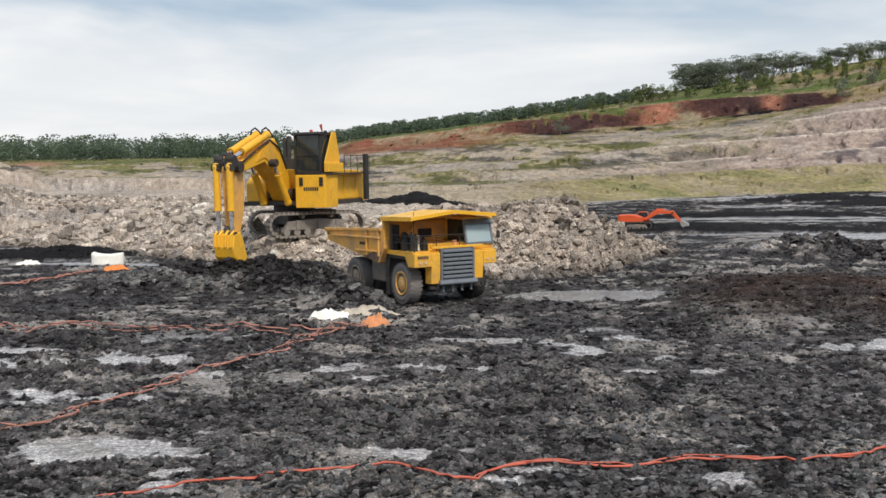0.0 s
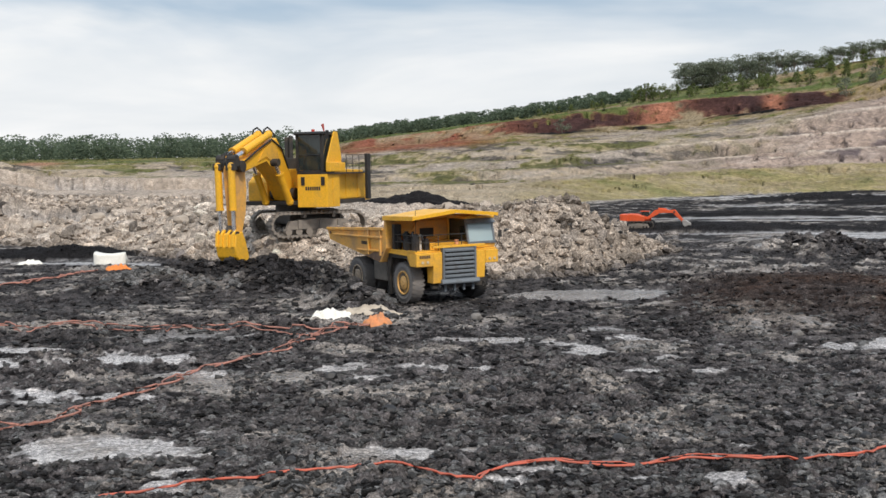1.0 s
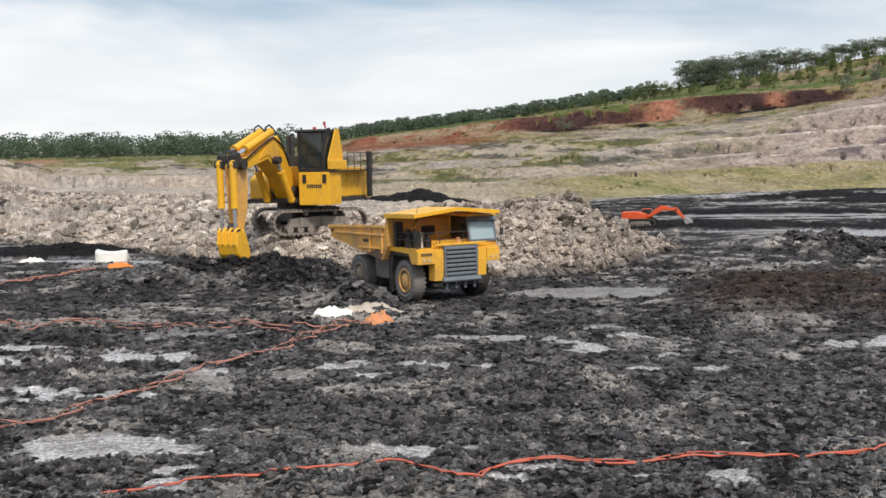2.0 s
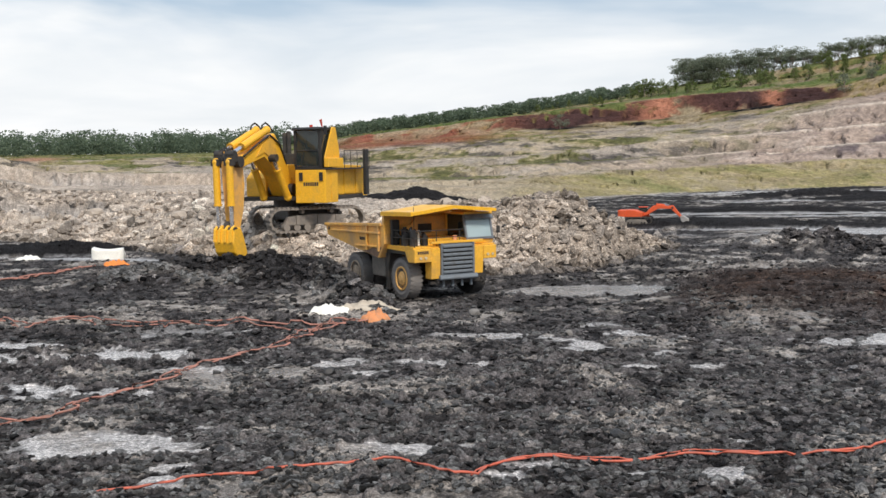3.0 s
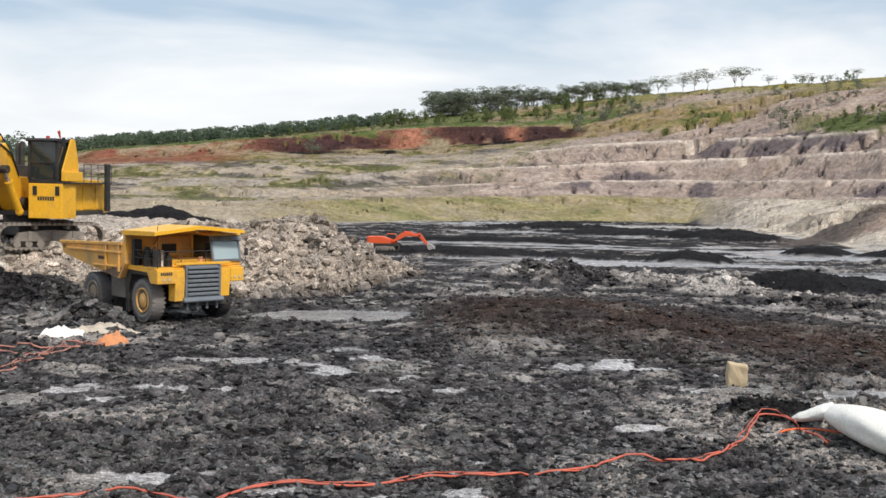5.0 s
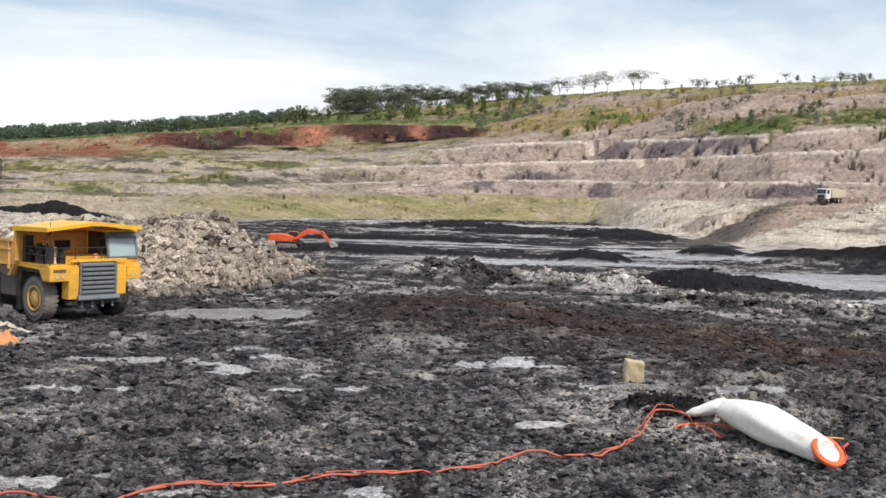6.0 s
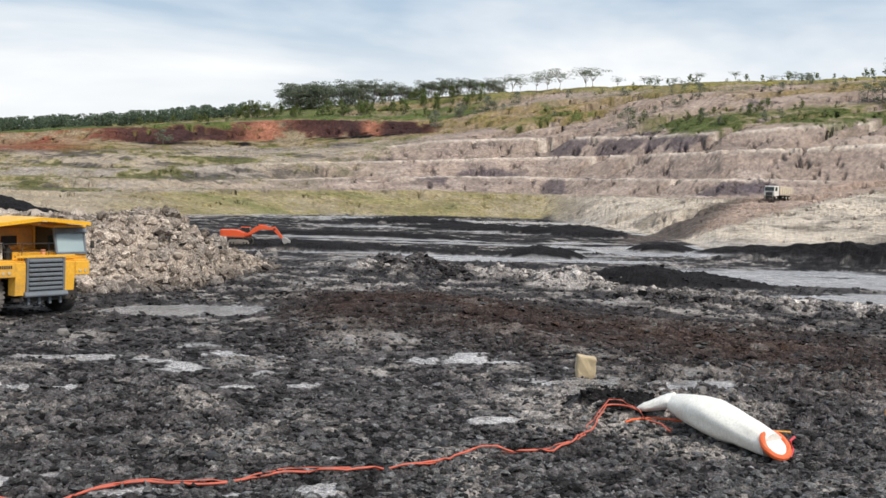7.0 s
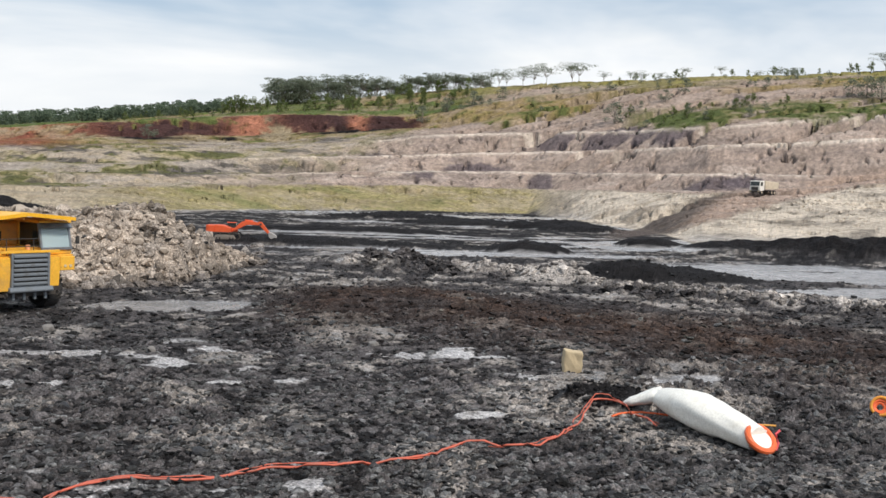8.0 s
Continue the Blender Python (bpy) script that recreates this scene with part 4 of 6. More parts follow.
    # bed
    bed = part("bed", prism([(-8.9, 3.72), (-8.62, 3.12), (-3.85, 2.40), (-1.95, 2.14), (-1.35, 2.9), (-1.35, 4.05), (-8.9, 3.78)], -2.85, -2.72, bevel=0.02), ORANGE_YELLOW, t, "dusty orange-yellow dump bed")
    part("bed_side", prism([(-8.9, 3.72), (-8.62, 3.12), (-3.85, 2.40), (-1.95, 2.14), (-1.35, 2.9), (-1.35, 4.05), (-8.9, 3.78)], 2.72, 2.85, bevel=0.02), ORANGE_YELLOW, bed)
    part("bed_floor", prism([(-8.85, 3.20), (-8.6, 3.08), (-3.85, 2.36), (-1.95, 2.10), (-1.95, 2.25), (-3.9, 2.52)], -2.72, 2.72), RUST, bed)
    part("headboard", prism([(-1.95, 2.14), (-1.78, 2.14), (-1.16, 2.95), (-1.12, 4.60), (-1.35, 4.60), (-1.38, 3.0)], -2.85, 2.85), ORANGE_YELLOW, bed)
    part("side_rail", prism([(-8.85, 3.70), (-1.4, 3.94), (-1.4, 4.12), (-8.85, 3.86)], -2.97, -2.86, bevel=0.02), ORANGE_YELLOW, bed)
    part("side_rail", prism([(-8.85, 3.70), (-1.4, 3.94), (-1.4, 4.12), (-8.85, 3.86)], 2.86, 2.97, bevel=0.02), ORANGE_YELLOW, bed)
    part("side_rib", prism([(-7.8, 3.42), (-1.6, 3.48), (-1.6, 3.60), (-7.8, 3.52)], -2.99, -2.86, bevel=0.015), ORANGE_YELLOW, bed)
    part("side_rib", prism([(-4.6, 2.66), (-1.7, 2.72), (-1.7, 2.82), (-4.6, 2.76)], -2.96, -2.86, bevel=0.015), ORANGE_YELLOW, bed)
    for x in (-3.2, -1.75):
        part("upright_rib", box(x - 0.08, x + 0.08, -2.965, -2.86, 2.5, 3.95, 0.015), ORANGE_YELLOW, bed)
    part("mud_smear", prism([(-3.9, 2.43), (-1.97, 2.17), (-1.45, 2.78), (-1.7, 2.68), (-2.4, 2.74), (-3.0, 2.55)], -2.862, -2.856), RUST, bed, "smear of dried brown mud")
    bars(bed, -2.86, -4.2, -3.4, 3.05, 0.18, 5, STEEL, "x")
    part("tail_light", rod((-8.4, -2.92, 3.55), (-8.4, -2.86, 3.55), 0.09, 12), RUST, bed)
    # canopy over cab and deck: two shallow slopes with a down-turned lip
    bm = bmesh.new()
    for y0, z0, y1, z1 in ((-2.85, 4.70, -0.2, 5.0), (-0.2, 5.0, 2.55, 4.76)):
        for x0, x1, dz0, dz1 in ((-1.4, 1.7, -0.06, 0.0), (1.7, 2.05, 0.0, -0.05)):
            pts = []
            for h in (0, 0.12):
                pts += [bm.verts.new(p) for p in ((x0, y0, z0 + dz0 + h), (x1, y0, z0 + dz1 + h), (x1, y1, z1 + dz1 + h), (x0, y1, z1 + dz0 + h))]
            a, b = pts[:4], pts[4:]
            bm.faces.new(a), bm.faces.new(b[::-1])
            for k in range(4):
                bm.faces.new((a[k], b[k], b[(k + 1) % 4], a[(k + 1) % 4]))
    can = part("canopy", bm, CLEAN_YELLOW, t, "faded yellow spill canopy over the cab")
    part("canopy_lip", prism([(-2.85, 4.62), (-0.2, 4.92), (2.55, 4.68), (2.55, 4.86), (-0.2, 5.11), (-2.85, 4.80)], 2.05, 2.11, "x"), CLEAN_YELLOW, can)
    part("canopy_edge", prism([(-1.4, 4.52), (2.1, 4.60), (2.1, 4.82), (-1.4, 4.76)], -2.92, -2.85), CLEAN_YELLOW, can)
    for y in (-1.8, -0.3, 1.2):
        part("canopy_rib", prism([(-1.2, 4.50), (-1.2, 4.75), (1.9, 4.82), (1.9, 4.74)], y - 0.05, y + 0.05), ORANGE_YELLOW, can)
    return t


dump_truck(pose(-0.34, 58.9, -0.04, 0, 0, -59))

# ---- the big hydraulic shovel ----
def track(parent, length, y, width, height, m, shoe_mat):
    """One crawler: an endless belt of shoes round sprocket and idler, with rollers and a frame."""
    c = new("crawler")
    c.parent, c.matrix_local = parent, m
    r, half = height / 2, length / 2 - height / 2
    straight, bend = 2 * half, math.pi * r
    total = 2 * straight + 2 * bend
    n = 48
    shoe = box(-total / n * 0.46, total / n * 0.46, y - width / 2, y + width / 2, -0.07, 0.07)
    box(-0.05, 0.05, y - width / 2, y + width / 2, 0.07, 0.15, bm=shoe)
    first = None
    for k in range(n):
        s = (k + 0.5) * total / n
        if s < straight:
            pm = Matrix.Translation((-half + s, 0, height))
        elif s < straight + bend:
            a = (s - straight) / r
            pm = Matrix.Translation((half + r * math.sin(a), 0, r + r * math.cos(a))) @ Matrix.Rotation(a, 4, "Y")
        elif s < 2 * straight + bend:
            pm = Matrix.Translation((half - (s - straight - bend), 0, 0)) @ Matrix.Rotation(math.pi, 4, "Y")
        else:
            a = math.pi + (s - 2 * straight - bend) / r
            pm = Matrix.Translation((-half + r * math.sin(a), 0, r + r * math.cos(a))) @ Matrix.Rotation(a, 4, "Y")
        if first is None:
            first = part("shoe", shoe, shoe_mat, c)
            ob = first
        else:
            ob = new("shoe", first.data)
            ob.parent = c
        ob.matrix_local = pm
    for x, rr in ((-half, r * 0.86), (half, r * 0.80)):
        bm = lathe([(rr, y - width * 0.28), (rr, y + width * 0.28)], 24)
        lathe([(rr * 0.45, y - width * 0.40), (rr * 0.45, y + width * 0.40)], 16, bm)
        part("sprocket", bm, TRACK_STEEL, c)
    for k in range(7):
        x = -half * 0.85 + k * half * 1.7 / 6
        part("roller", lathe([(r * 0.30, y - width * 0.36), (r * 0.30, y + width * 0.36)], 14), TRACK_STEEL, c).location = (x, 0, r * 0.36)
    for x in (-half * 0.4, half * 0.4):
        part("return_roller", lathe([(r * 0.16, y - width * 0.36), (r * 0.16, y + width * 0.36)], 12), TRACK_STEEL, c).location = (x, 0, height - r * 0.26)
    part("crawler_frame", prism([(-half * 0.9, r * 0.55), (half * 0.9, r * 0.55), (half * 0.8, r * 1.35), (half * 0.15, r * 1.5), (-half * 0.15, r * 1.5), (-half * 0.8, r * 1.3)], y - width * 0.3, y + width * 0.3, bevel=0.04), TRACK_STEEL, c)
    for x in (-half * 0.55, 0.1, half * 0.55):
        part("frame_rib", box(x - 0.12, x + 0.12, y - width * 0.42, y + width * 0.42, r * 0.6, r * 1.42, 0.02), TRACK_STEEL, c)
    return c


def cylinder(parent, p, q, r, share=0.55, name="hydraulic_cylinder", mat=None):
    """A ram: a painted barrel from p, and a bright rod on to q."""
    p, q = Vector(p), Vector(q)
    mid = p.lerp(q, share)
    bm = rod(p, mid, r, 14)
    rod(mid - (q - p).normalized() * 0.12, mid, r * 1.15, 14, bm)
    bmesh.ops.create_uvsphere(bm, u_segments=10, v_segments=6, radius=r * 1.15, matrix=Matrix.Translation(p))
    c = part(name, bm, mat or CLEAN_YELLOW, parent)
    part("rod", rod(mid, q, r * 0.55, 12), CHROME, c, "bright chrome piston rod")
    bm = rod(q + Vector((0, -r * 1.2, 0)), q + Vector((0, r * 1.2, 0)), r * 1.05, 12)
    part("rod_eye", bm, STEEL, c)
    return c


def shovel(m):
    t = thing("excavator", m, "huge yellow backhoe mining excavator standing on pale broken rock", "excavator")
    # undercarriage, slewed under the house; heights are above the platform
    turn = Matrix.Translation((-0.6, 0.6, -0.25)) @ Matrix.Rotation(radians(135), 4, "Z")
    track(t, 7.0, -2.55, 1.05, 1.6, turn, TRACK_STEEL)
    track(t, 7.0, 2.55, 1.05, 1.6, turn, TRACK_STEEL)
    part("car_body", box(-1.9, 1.9, -2.0, 2.0, 0.75, 1.55, 0.1), STEEL, t).matrix_local = turn
    part("slew_ring", lathe([(1.5, 0), (1.5, 0.55)], 32), STEEL, t).matrix_local = Matrix.Translation((0, 0, 1.45)) @ Matrix.Rotation(radians(90), 4, "X")
    # house
    part("house_floor", box(-4.6, 2.6, -2.7, 3.55, 1.95, 2.25, 0.05), STEEL, t)
    part("engine_house", prism([(-4.4, 2.25), (0.9, 2.25), (0.9, 4.55), (-4.4, 4.4)], -0.9, 3.5, bevel=0.05), CLEAN_YELLOW, t)
    part("tank_house", prism([(-4.4, 2.25), (2.1, 2.25), (2.1, 3.6), (0.8, 4.5), (-4.4, 4.5)], -2.75, -1.1, bevel=0.05), CLEAN_YELLOW, t)
    part("roof_unit", box(-3.6, 0.2, -0.7, 1.6, 4.5, 5.35, 0.06), STEEL, t, "dark engine roof unit")
    part("counterweight", prism([(-3.1, -5.5), (3.5, -5.5), (3.5, -4.45), (-3.1, -4.45)], 2.1, 4.2, "z"), CLEAN_YELLOW, t).matrix_local = Matrix.Rotation(radians(-90), 4, "Z") @ Matrix.Diagonal((-1, 1, 1, 1))
    # cab riser
    riser = part("cab_base", box(0.95, 2.92, 1.72, 4.10, 1.80, 4.12, 0.05), CLEAN_YELLOW, t)
    bars(riser, 2.925, 2.35, 3.55, 3.0, 0.26, 7, STEEL)
    for y in (2.05, 3.62):
        part("work_lamp", box(2.93, 2.99, y, y + 0.28, 3.35, 3.95, 0.02), BLACK, riser, "black lamp recess")
    part("side_door", box(1.15, 2.1, 4.105, 4.13, 2.0, 3.9, 0.01), CLEAN_YELLOW, riser)
    for x in (0.95, -1.1, -3.1):
        part("house_door", box(x - 1.7, x - 0.15, 3.505, 3.54, 2.35, 4.2, 0.02), CLEAN_YELLOW, t)
    # cab: dark framed glass box
    cab = part("cab", box(0.95, 2.85, 1.68, 3.72, 4.14, 4.40, 0.03), BLACK, t, "black-framed operator cab with tinted glass")
    for x, y in ((2.80, 1.74), (2.80, 3.66), (1.0, 1.74), (1.0, 3.66)):
        part("pillar", box(x - 0.09, x + 0.09, y - 0.09, y + 0.09, 4.38, 6.92, 0.02), BLACK, cab)
    part("cab_roof", prism([(0.85, 6.90), (3.05, 6.90), (3.12, 6.98), (2.95, 7.12), (0.85, 7.12)], 1.58, 3.80, bevel=0.03), BLACK, cab)
    part("windshield", box(2.80, 2.82, 1.84, 3.56, 4.42, 6.88), DARK_GLASS, cab, "tinted windshield")
    part("side_window", box(1.1, 2.7, 3.66, 3.68, 4.42, 6.88), DARK_GLASS, cab)
    part("side_window", box(1.1, 2.7, 1.70, 1.72, 4.42, 6.88), DARK_GLASS, cab)
    part("back_wall", box(0.95, 1.0, 1.74, 3.66, 4.4, 6.9), STEEL, cab)
    part("seat", prism([(1.4, 4.4), (2.0, 4.4), (2.0, 4.95), (1.65, 4.95), (1.55, 5.9), (1.4, 5.9)], 2.35, 2.95, bevel=0.04), BLACK, cab)
    part("console", box(2.0, 2.5, 2.0, 2.3, 4.4, 5.2, 0.03), GREY_STEEL, cab)
    part("window_bar", box(2.83, 2.87, 1.84, 3.56, 5.45, 5.52), BLACK, cab)
    part("wiper", rod((2.87, 2.2, 4.5), (2.87, 2.6, 6.1), 0.02, 6), BLACK, cab)
    # yellow side guard beside the cab, and the walkway
    part("cab_guard", prism([(0.2, 4.45), (2.55, 4.45), (2.55, 5.0), (1.3, 7.15), (0.75, 7.15), (0.2, 5.4)], 3.82, 3.92, bevel=0.02), CLEAN_YELLOW, t)
    part("guard_panel", box(0.2, 2.6, 3.84, 4.22, 4.30, 4.95, 0.05), CLEAN_YELLOW, t)
    part("walkway", box(-4.4, 2.9, 3.55, 4.3, 4.14, 4.24, 0.01), STEEL, t)
    for x in (-4.3, -3.2, -2.1, -1.0, 0.1):
        part("rail_post", rod((x, 4.25, 4.2), (x, 4.25, 5.5), 0.03, 6), STEEL, t)
    for z in (4.85, 5.5):
        part("handrail", rod((-4.3, 4.25, z), (0.1, 4.25, z), 0.026, 6), STEEL, t)
    for x, y in ((-3.1, 4.45),):
        part("ladder", box(x - 0.28, x + 0.28, y - 0.08, y + 0.16, 2.2, 5.6, 0.03), BLACK, t, "black folded access ladder")
    part("exhaust", rod((-0.6, -0.6, 5.3), (-0.6, -0.6, 7.0), 0.16, 12), STEEL, t)
    part("exhaust", rod((-0.6, -0.95, 4.4), (-0.6, -0.95, 6.9), 0.16, 12), STEEL, t)
    part("air_cleaner", rod((-1.6, 0.7, 5.3), (-1.6, 0.7, 6.1), 0.38, 16), STEEL, t)
    part("warning_flag", prism([(1.0, 7.1), (1.06, 7.1), (1.5, 7.65), (1.1, 7.75)], 3.0, 3.03), RED_PAINT, t, "small red flag on the cab roof")
    part("beacon", rod((1.2, 2.2, 7.1), (1.2, 2.2, 7.35), 0.12, 12), RED_PAINT, t, "red roof beacon")
    part("mirror", box(2.7, 2.76, 3.95, 4.2, 6.6, 7.2, 0.03), BLACK, t)
    # boom: a bent box girder
    boom = part("boom", prism([(1.3, 2.35), (2.1, 2.25), (3.3, 3.9), (5.2, 5.2), (8.2, 4.35), (8.9, 4.6), (8.7, 4.95), (6.2, 5.75), (4.8, 6.45), (3.7, 6.75), (2.6, 5.6), (1.2, 3.2)], -0.62, 0.62, bevel=0.08), CLEAN_YELLOW, t)
    for y in (-0.66, 0.66):
        part("boom_plate", prism([(3.6, 4.6), (5.3, 5.4), (6.4, 5.1), (5.6, 5.9), (4.7, 6.4), (3.8, 6.55)], y - 0.03, y + 0.03), YELLOW, boom)
    part("boom_foot", rod((1.7, -0.95, 2.75), (1.7, 0.95, 2.75), 0.42, 16), STEEL, boom)
    part("boom_tip", rod((8.6, -0.8, 4.75), (8.6, 0.8, 4.75), 0.38, 16), STEEL, boom)
    for y in (-0.98, 0.98):
        cylinder(t, (2.7, y, 2.2), (4.5, y * 0.9, 5.0), 0.25, 0.72, "boom_cylinder")
    for y in (-0.42, 0.42):
        cylinder(t, (4.5, y, 6.95), (9.25, y, 5.25), 0.26, 0.72, "stick_cylinder")
        part("hydraulic_hose", tube([(3.6, y, 6.85), (4.1, y, 7.25), (4.6, y, 7.45), (5.1, y, 7.25), (5.3, y, 6.75)], 0.06, 8), BLACK, t)
    # hoses along the boom and over the stick head
    for y in (-0.72, 0.72):
        part("hydraulic_hose", tube([(2.2, y * 0.9, 4.6), (3.2, y, 6.0), (4.6, y, 6.6), (6.4, y, 5.9), (8.2, y, 5.1)], 0.07, 8), BLACK, t)
    for k in range(4):
        part("hydraulic_hose", tube([(8.5, -0.3 + 0.2 * k, 5.1), (8.9, -0.3 + 0.2 * k, 5.7), (9.4, -0.3 + 0.2 * k, 5.5), (9.6, -0.3 + 0.2 * k, 4.7)], 0.05, 6), BLACK, t)
    # stick, hanging nearly upright
    stick = part("stick", prism([(7.75, 5.2), (9.3, 5.45), (9.4, 4.6), (9.0, 0.35), (8.35, 0.15), (7.75, 1.6), (7.55, 3.2)], -0.30, 0.38, bevel=0.06), ORANGE_YELLOW, t, "dirty yellow stick")
    part("stick_joint", rod((9.2, -0.75, 5.05), (9.2, 0.75, 5.05), 0.30, 14), STEEL, stick)
    for y in (-0.55, 0.45):
        cylinder(t, (9.55, y, 4.75), (9.45, y, 0.25), 0.24, 0.64, "bucket_cylinder")
        part("cylinder_bracket", box(9.25, 9.75, y - 0.3, y + 0.3, 4.5, 4.95, 0.05), STEEL, stick)
    # bucket, curled under, seen from its back
    buck = part("bucket", prism([(9.7, 0.35), (9.85, -0.55), (9.65, -1.2), (9.1, -1.65), (8.4, -1.6), (8.1, -1.3), (8.25, -1.2), (8.5, -0.2), (8.85, 0.45)], -0.76, 0.76, bevel=0.06), CLEAN_YELLOW, t)
    for y in (-0.64, -0.3, 0.15, 0.56):
        part("lug", prism([(9.2, -0.3), (9.95, -0.5), (9.85, 0.35), (9.45, 0.62), (9.1, 0.4)], y - 0.09, y + 0.09, bevel=0.02), CLEAN_YELLOW, buck)
    for y in (-0.62, -0.3, 0, 0.3, 0.62):
        part("tooth", prism([(8.2, -1.15), (8.2, -1.5), (7.7, -1.2)], y - 0.1, y + 0.1), GREY_STEEL, buck, "worn grey bucket tooth")
    part("link", beam((9.45, 0, 0.25), (8.85, 0, 0.9), 0.7, 0.25), STEEL, t)
    return t


shovel(pose(-11.09, 77.5, 2.95, 0, 0, -110))


# ---- the small digger on the far floor ----
def small_digger(m):
    t = thing("small_excavator", m, "orange-red crawler excavator digging on the black pit floor", "excavator")
    track(t, 4.6, -1.35, 0.6, 1.0, Matrix.Identity(4), STEEL)
    track(t, 4.6, 1.35, 0.6, 1.0, Matrix.Identity(4), STEEL)
    part("car_body", box(-1.2, 1.2, -1.1, 1.1, 0.45, 0.95, 0.05), STEEL, t)
    part("counterweight", prism([(-2.9, -1.45), (-2.3, -1.6), (-1.6, -1.6), (-1.6, 1.6), (-2.3, 1.6), (-2.9, 1.45)], 1.05, 2.15, "z", bevel=0.08), DIGGER_RED, t)
    part("engine_house", prism([(-1.6, 1.05), (0.9, 1.05), (0.9, 1.75), (-0.3, 2.15), (-1.6, 2.2)], -1.5, 1.5, bevel=0.06), DIGGER_RED, t)
    cab = part("cab", box(0.1, 1.7, 0.55, 1.55, 1.05, 1.7, 0.04), DIGGER_RED, t)
    part("cab_glass", prism([(0.15, 1.7), (1.68, 1.7), (1.4, 2.5), (0.15, 2.5)], 0.6, 1.5), DARK_GLASS, cab)
    part("cab_roof", box(0.05, 1.5, 0.55, 1.55, 2.5, 2.6, 0.03), DIGGER_RED, cab)
    boom = part("boom", prism([(0.9, 1.3), (1.4, 1.3), (3.2, 2.35), (5.4, 2.3), (5.5, 2.6), (3.3, 2.95), (2.4, 2.75)], -0.28, 0.28, bevel=0.04), DIGGER_RED, t)
    part("boom_tip", rod((5.4, -0.35, 2.45), (5.4, 0.35, 2.45), 0.16, 10), STEEL, boom)
    part("stick", prism([(4.9, 2.75), (5.5, 2.85), (6.9, 1.1), (6.6, 0.9), (5.25, 2.2)], -0.2, 0.2, bevel=0.03), DIGGER_RED, t)
    cylinder(t, (1.3, 0.35, 1.5), (3.0, 0.35, 2.4), 0.11, 0.6, "boom_cylinder", DIGGER_RED)
    cylinder(t, (3.0, 0, 3.0), (5.0, 0, 2.85), 0.11, 0.6, "stick_cylinder", DIGGER_RED)
    buck = part("bucket", prism([(6.6, 1.2), (7.1, 1.25), (7.9, 0.7), (7.9, 0.1), (7.2, -0.05), (6.7, 0.5)], -0.6, 0.6, bevel=0.05), GREY_STEEL, t, "bright worn steel bucket")
    for y in (-0.45, 0, 0.45):
        part("tooth", prism([(7.3, 0.0), (7.2, -0.2), (7.0, -0.05)], y - 0.05, y + 0.05), STEEL, buck)
    return t


dx, dy = place(10.5, 117)
small_digger(pose(dx, dy, ground_z(dx, dy) - 0.15, 0, 0, -18) @ Matrix.Scale(0.70, 4))


# ---- the lorry on the haul road ----
def lorry(m):
    t = thing("lorry", m, "dusty white lorry with a cream tipper body on a haul road", "lorry")
    part("chassis", box(-6.2, 1.6, -0.5, 0.5, 0.75, 1.1, 0.03), STEEL, t)
    for x, r in ((0.6, 0.55), (-3.9, 0.55), (-5.2, 0.55)):
        for y in (-1, 1):
            wheel(t, x, y * 1.02, r, r, 0.36, DUSTY_RIM, y)
    cab = part("cab", prism([(-0.4, 0.9), (1.6, 0.75), (1.68, 1.9), (1.45, 3.05), (-0.4, 3.1)], -1.22, 1.22, bevel=0.08), WHITE, t)
    part("windshield", prism([(1.69, 1.95), (1.71, 1.95), (1.52, 2.85), (1.50, 2.85)], -1.08, 1.08), DARK_GLASS, cab)
    for y in (-1.235, 1.225):
        part("side_window", prism([(0.4, 1.95), (1.45, 1.95), (1.3, 2.8), (0.4, 2.8)], y, y + 0.012), DARK_GLASS, cab)
    part("bumper", box(1.55, 1.80, -1.22, 1.22, 0.45, 0.95, 0.05), STEEL, cab)
    part("radiator", box(1.66, 1.72, -0.8, 0.8, 1.0, 1.7, 0.02), STEEL, cab)
    for y in (-0.95, 0.95):
        part("headlight", box(1.78, 1.83, y - 0.16, y + 0.16, 0.62, 0.86, 0.02), LAMP, cab)
    cream = surface("cream dusty steel", (0.62, 0.54, 0.42), (0.42, 0.35, 0.27), 0.7, amount=0.6)
    body = part("tipper_body", prism([(-6.7, 1.35), (-0.7, 1.2), (-0.65, 3.1), (-6.8, 2.85)], -1.28, 1.28, bevel=0.05), cream, t, "cream dusty tipper body")
    for k in range(7):
        part("body_rib", box(-6.4 + k * 0.9, -6.3 + k * 0.9, -1.34, 1.34, 1.4, 2.85, 0.01), cream, body)
    return t


lx, ly = place(38.9, 240)
lorry(pose(lx, ly, max(ground_z(lx + k, ly + j) for k in (-5, -2, 0, 3) for j in (-3, -1, 1)) + 0.02, 0, 0, 203))

# ---- bags, cords and litter on the coal floor ----
ORANGE = surface("orange cord", (0.58, 0.125, 0.075), (0.30, 0.13, 0.10), 0.6, amount=0.6, scale=3.0, bump=0)
BRIGHT_ORANGE = surface("orange plastic", (0.82, 0.15, 0.045), (0.6, 0.16, 0.07), 0.45, amount=0.3, scale=3.0)
PALE_RED = surface("faded red cord", (0.44, 0.20, 0.155), (0.22, 0.14, 0.115), 0.75, amount=0.6, scale=2.0, bump=0)
SHEET = surface("white plastic sheet", (0.86, 0.85, 0.79), (0.66, 0.62, 0.53), 0.38, amount=0.3, scale=1.2, bump=0.1)
BEIGE = surface("muddy beige sheet", (0.50, 0.44, 0.36), (0.28, 0.23, 0.18), 0.75, amount=0.6, scale=1.5)
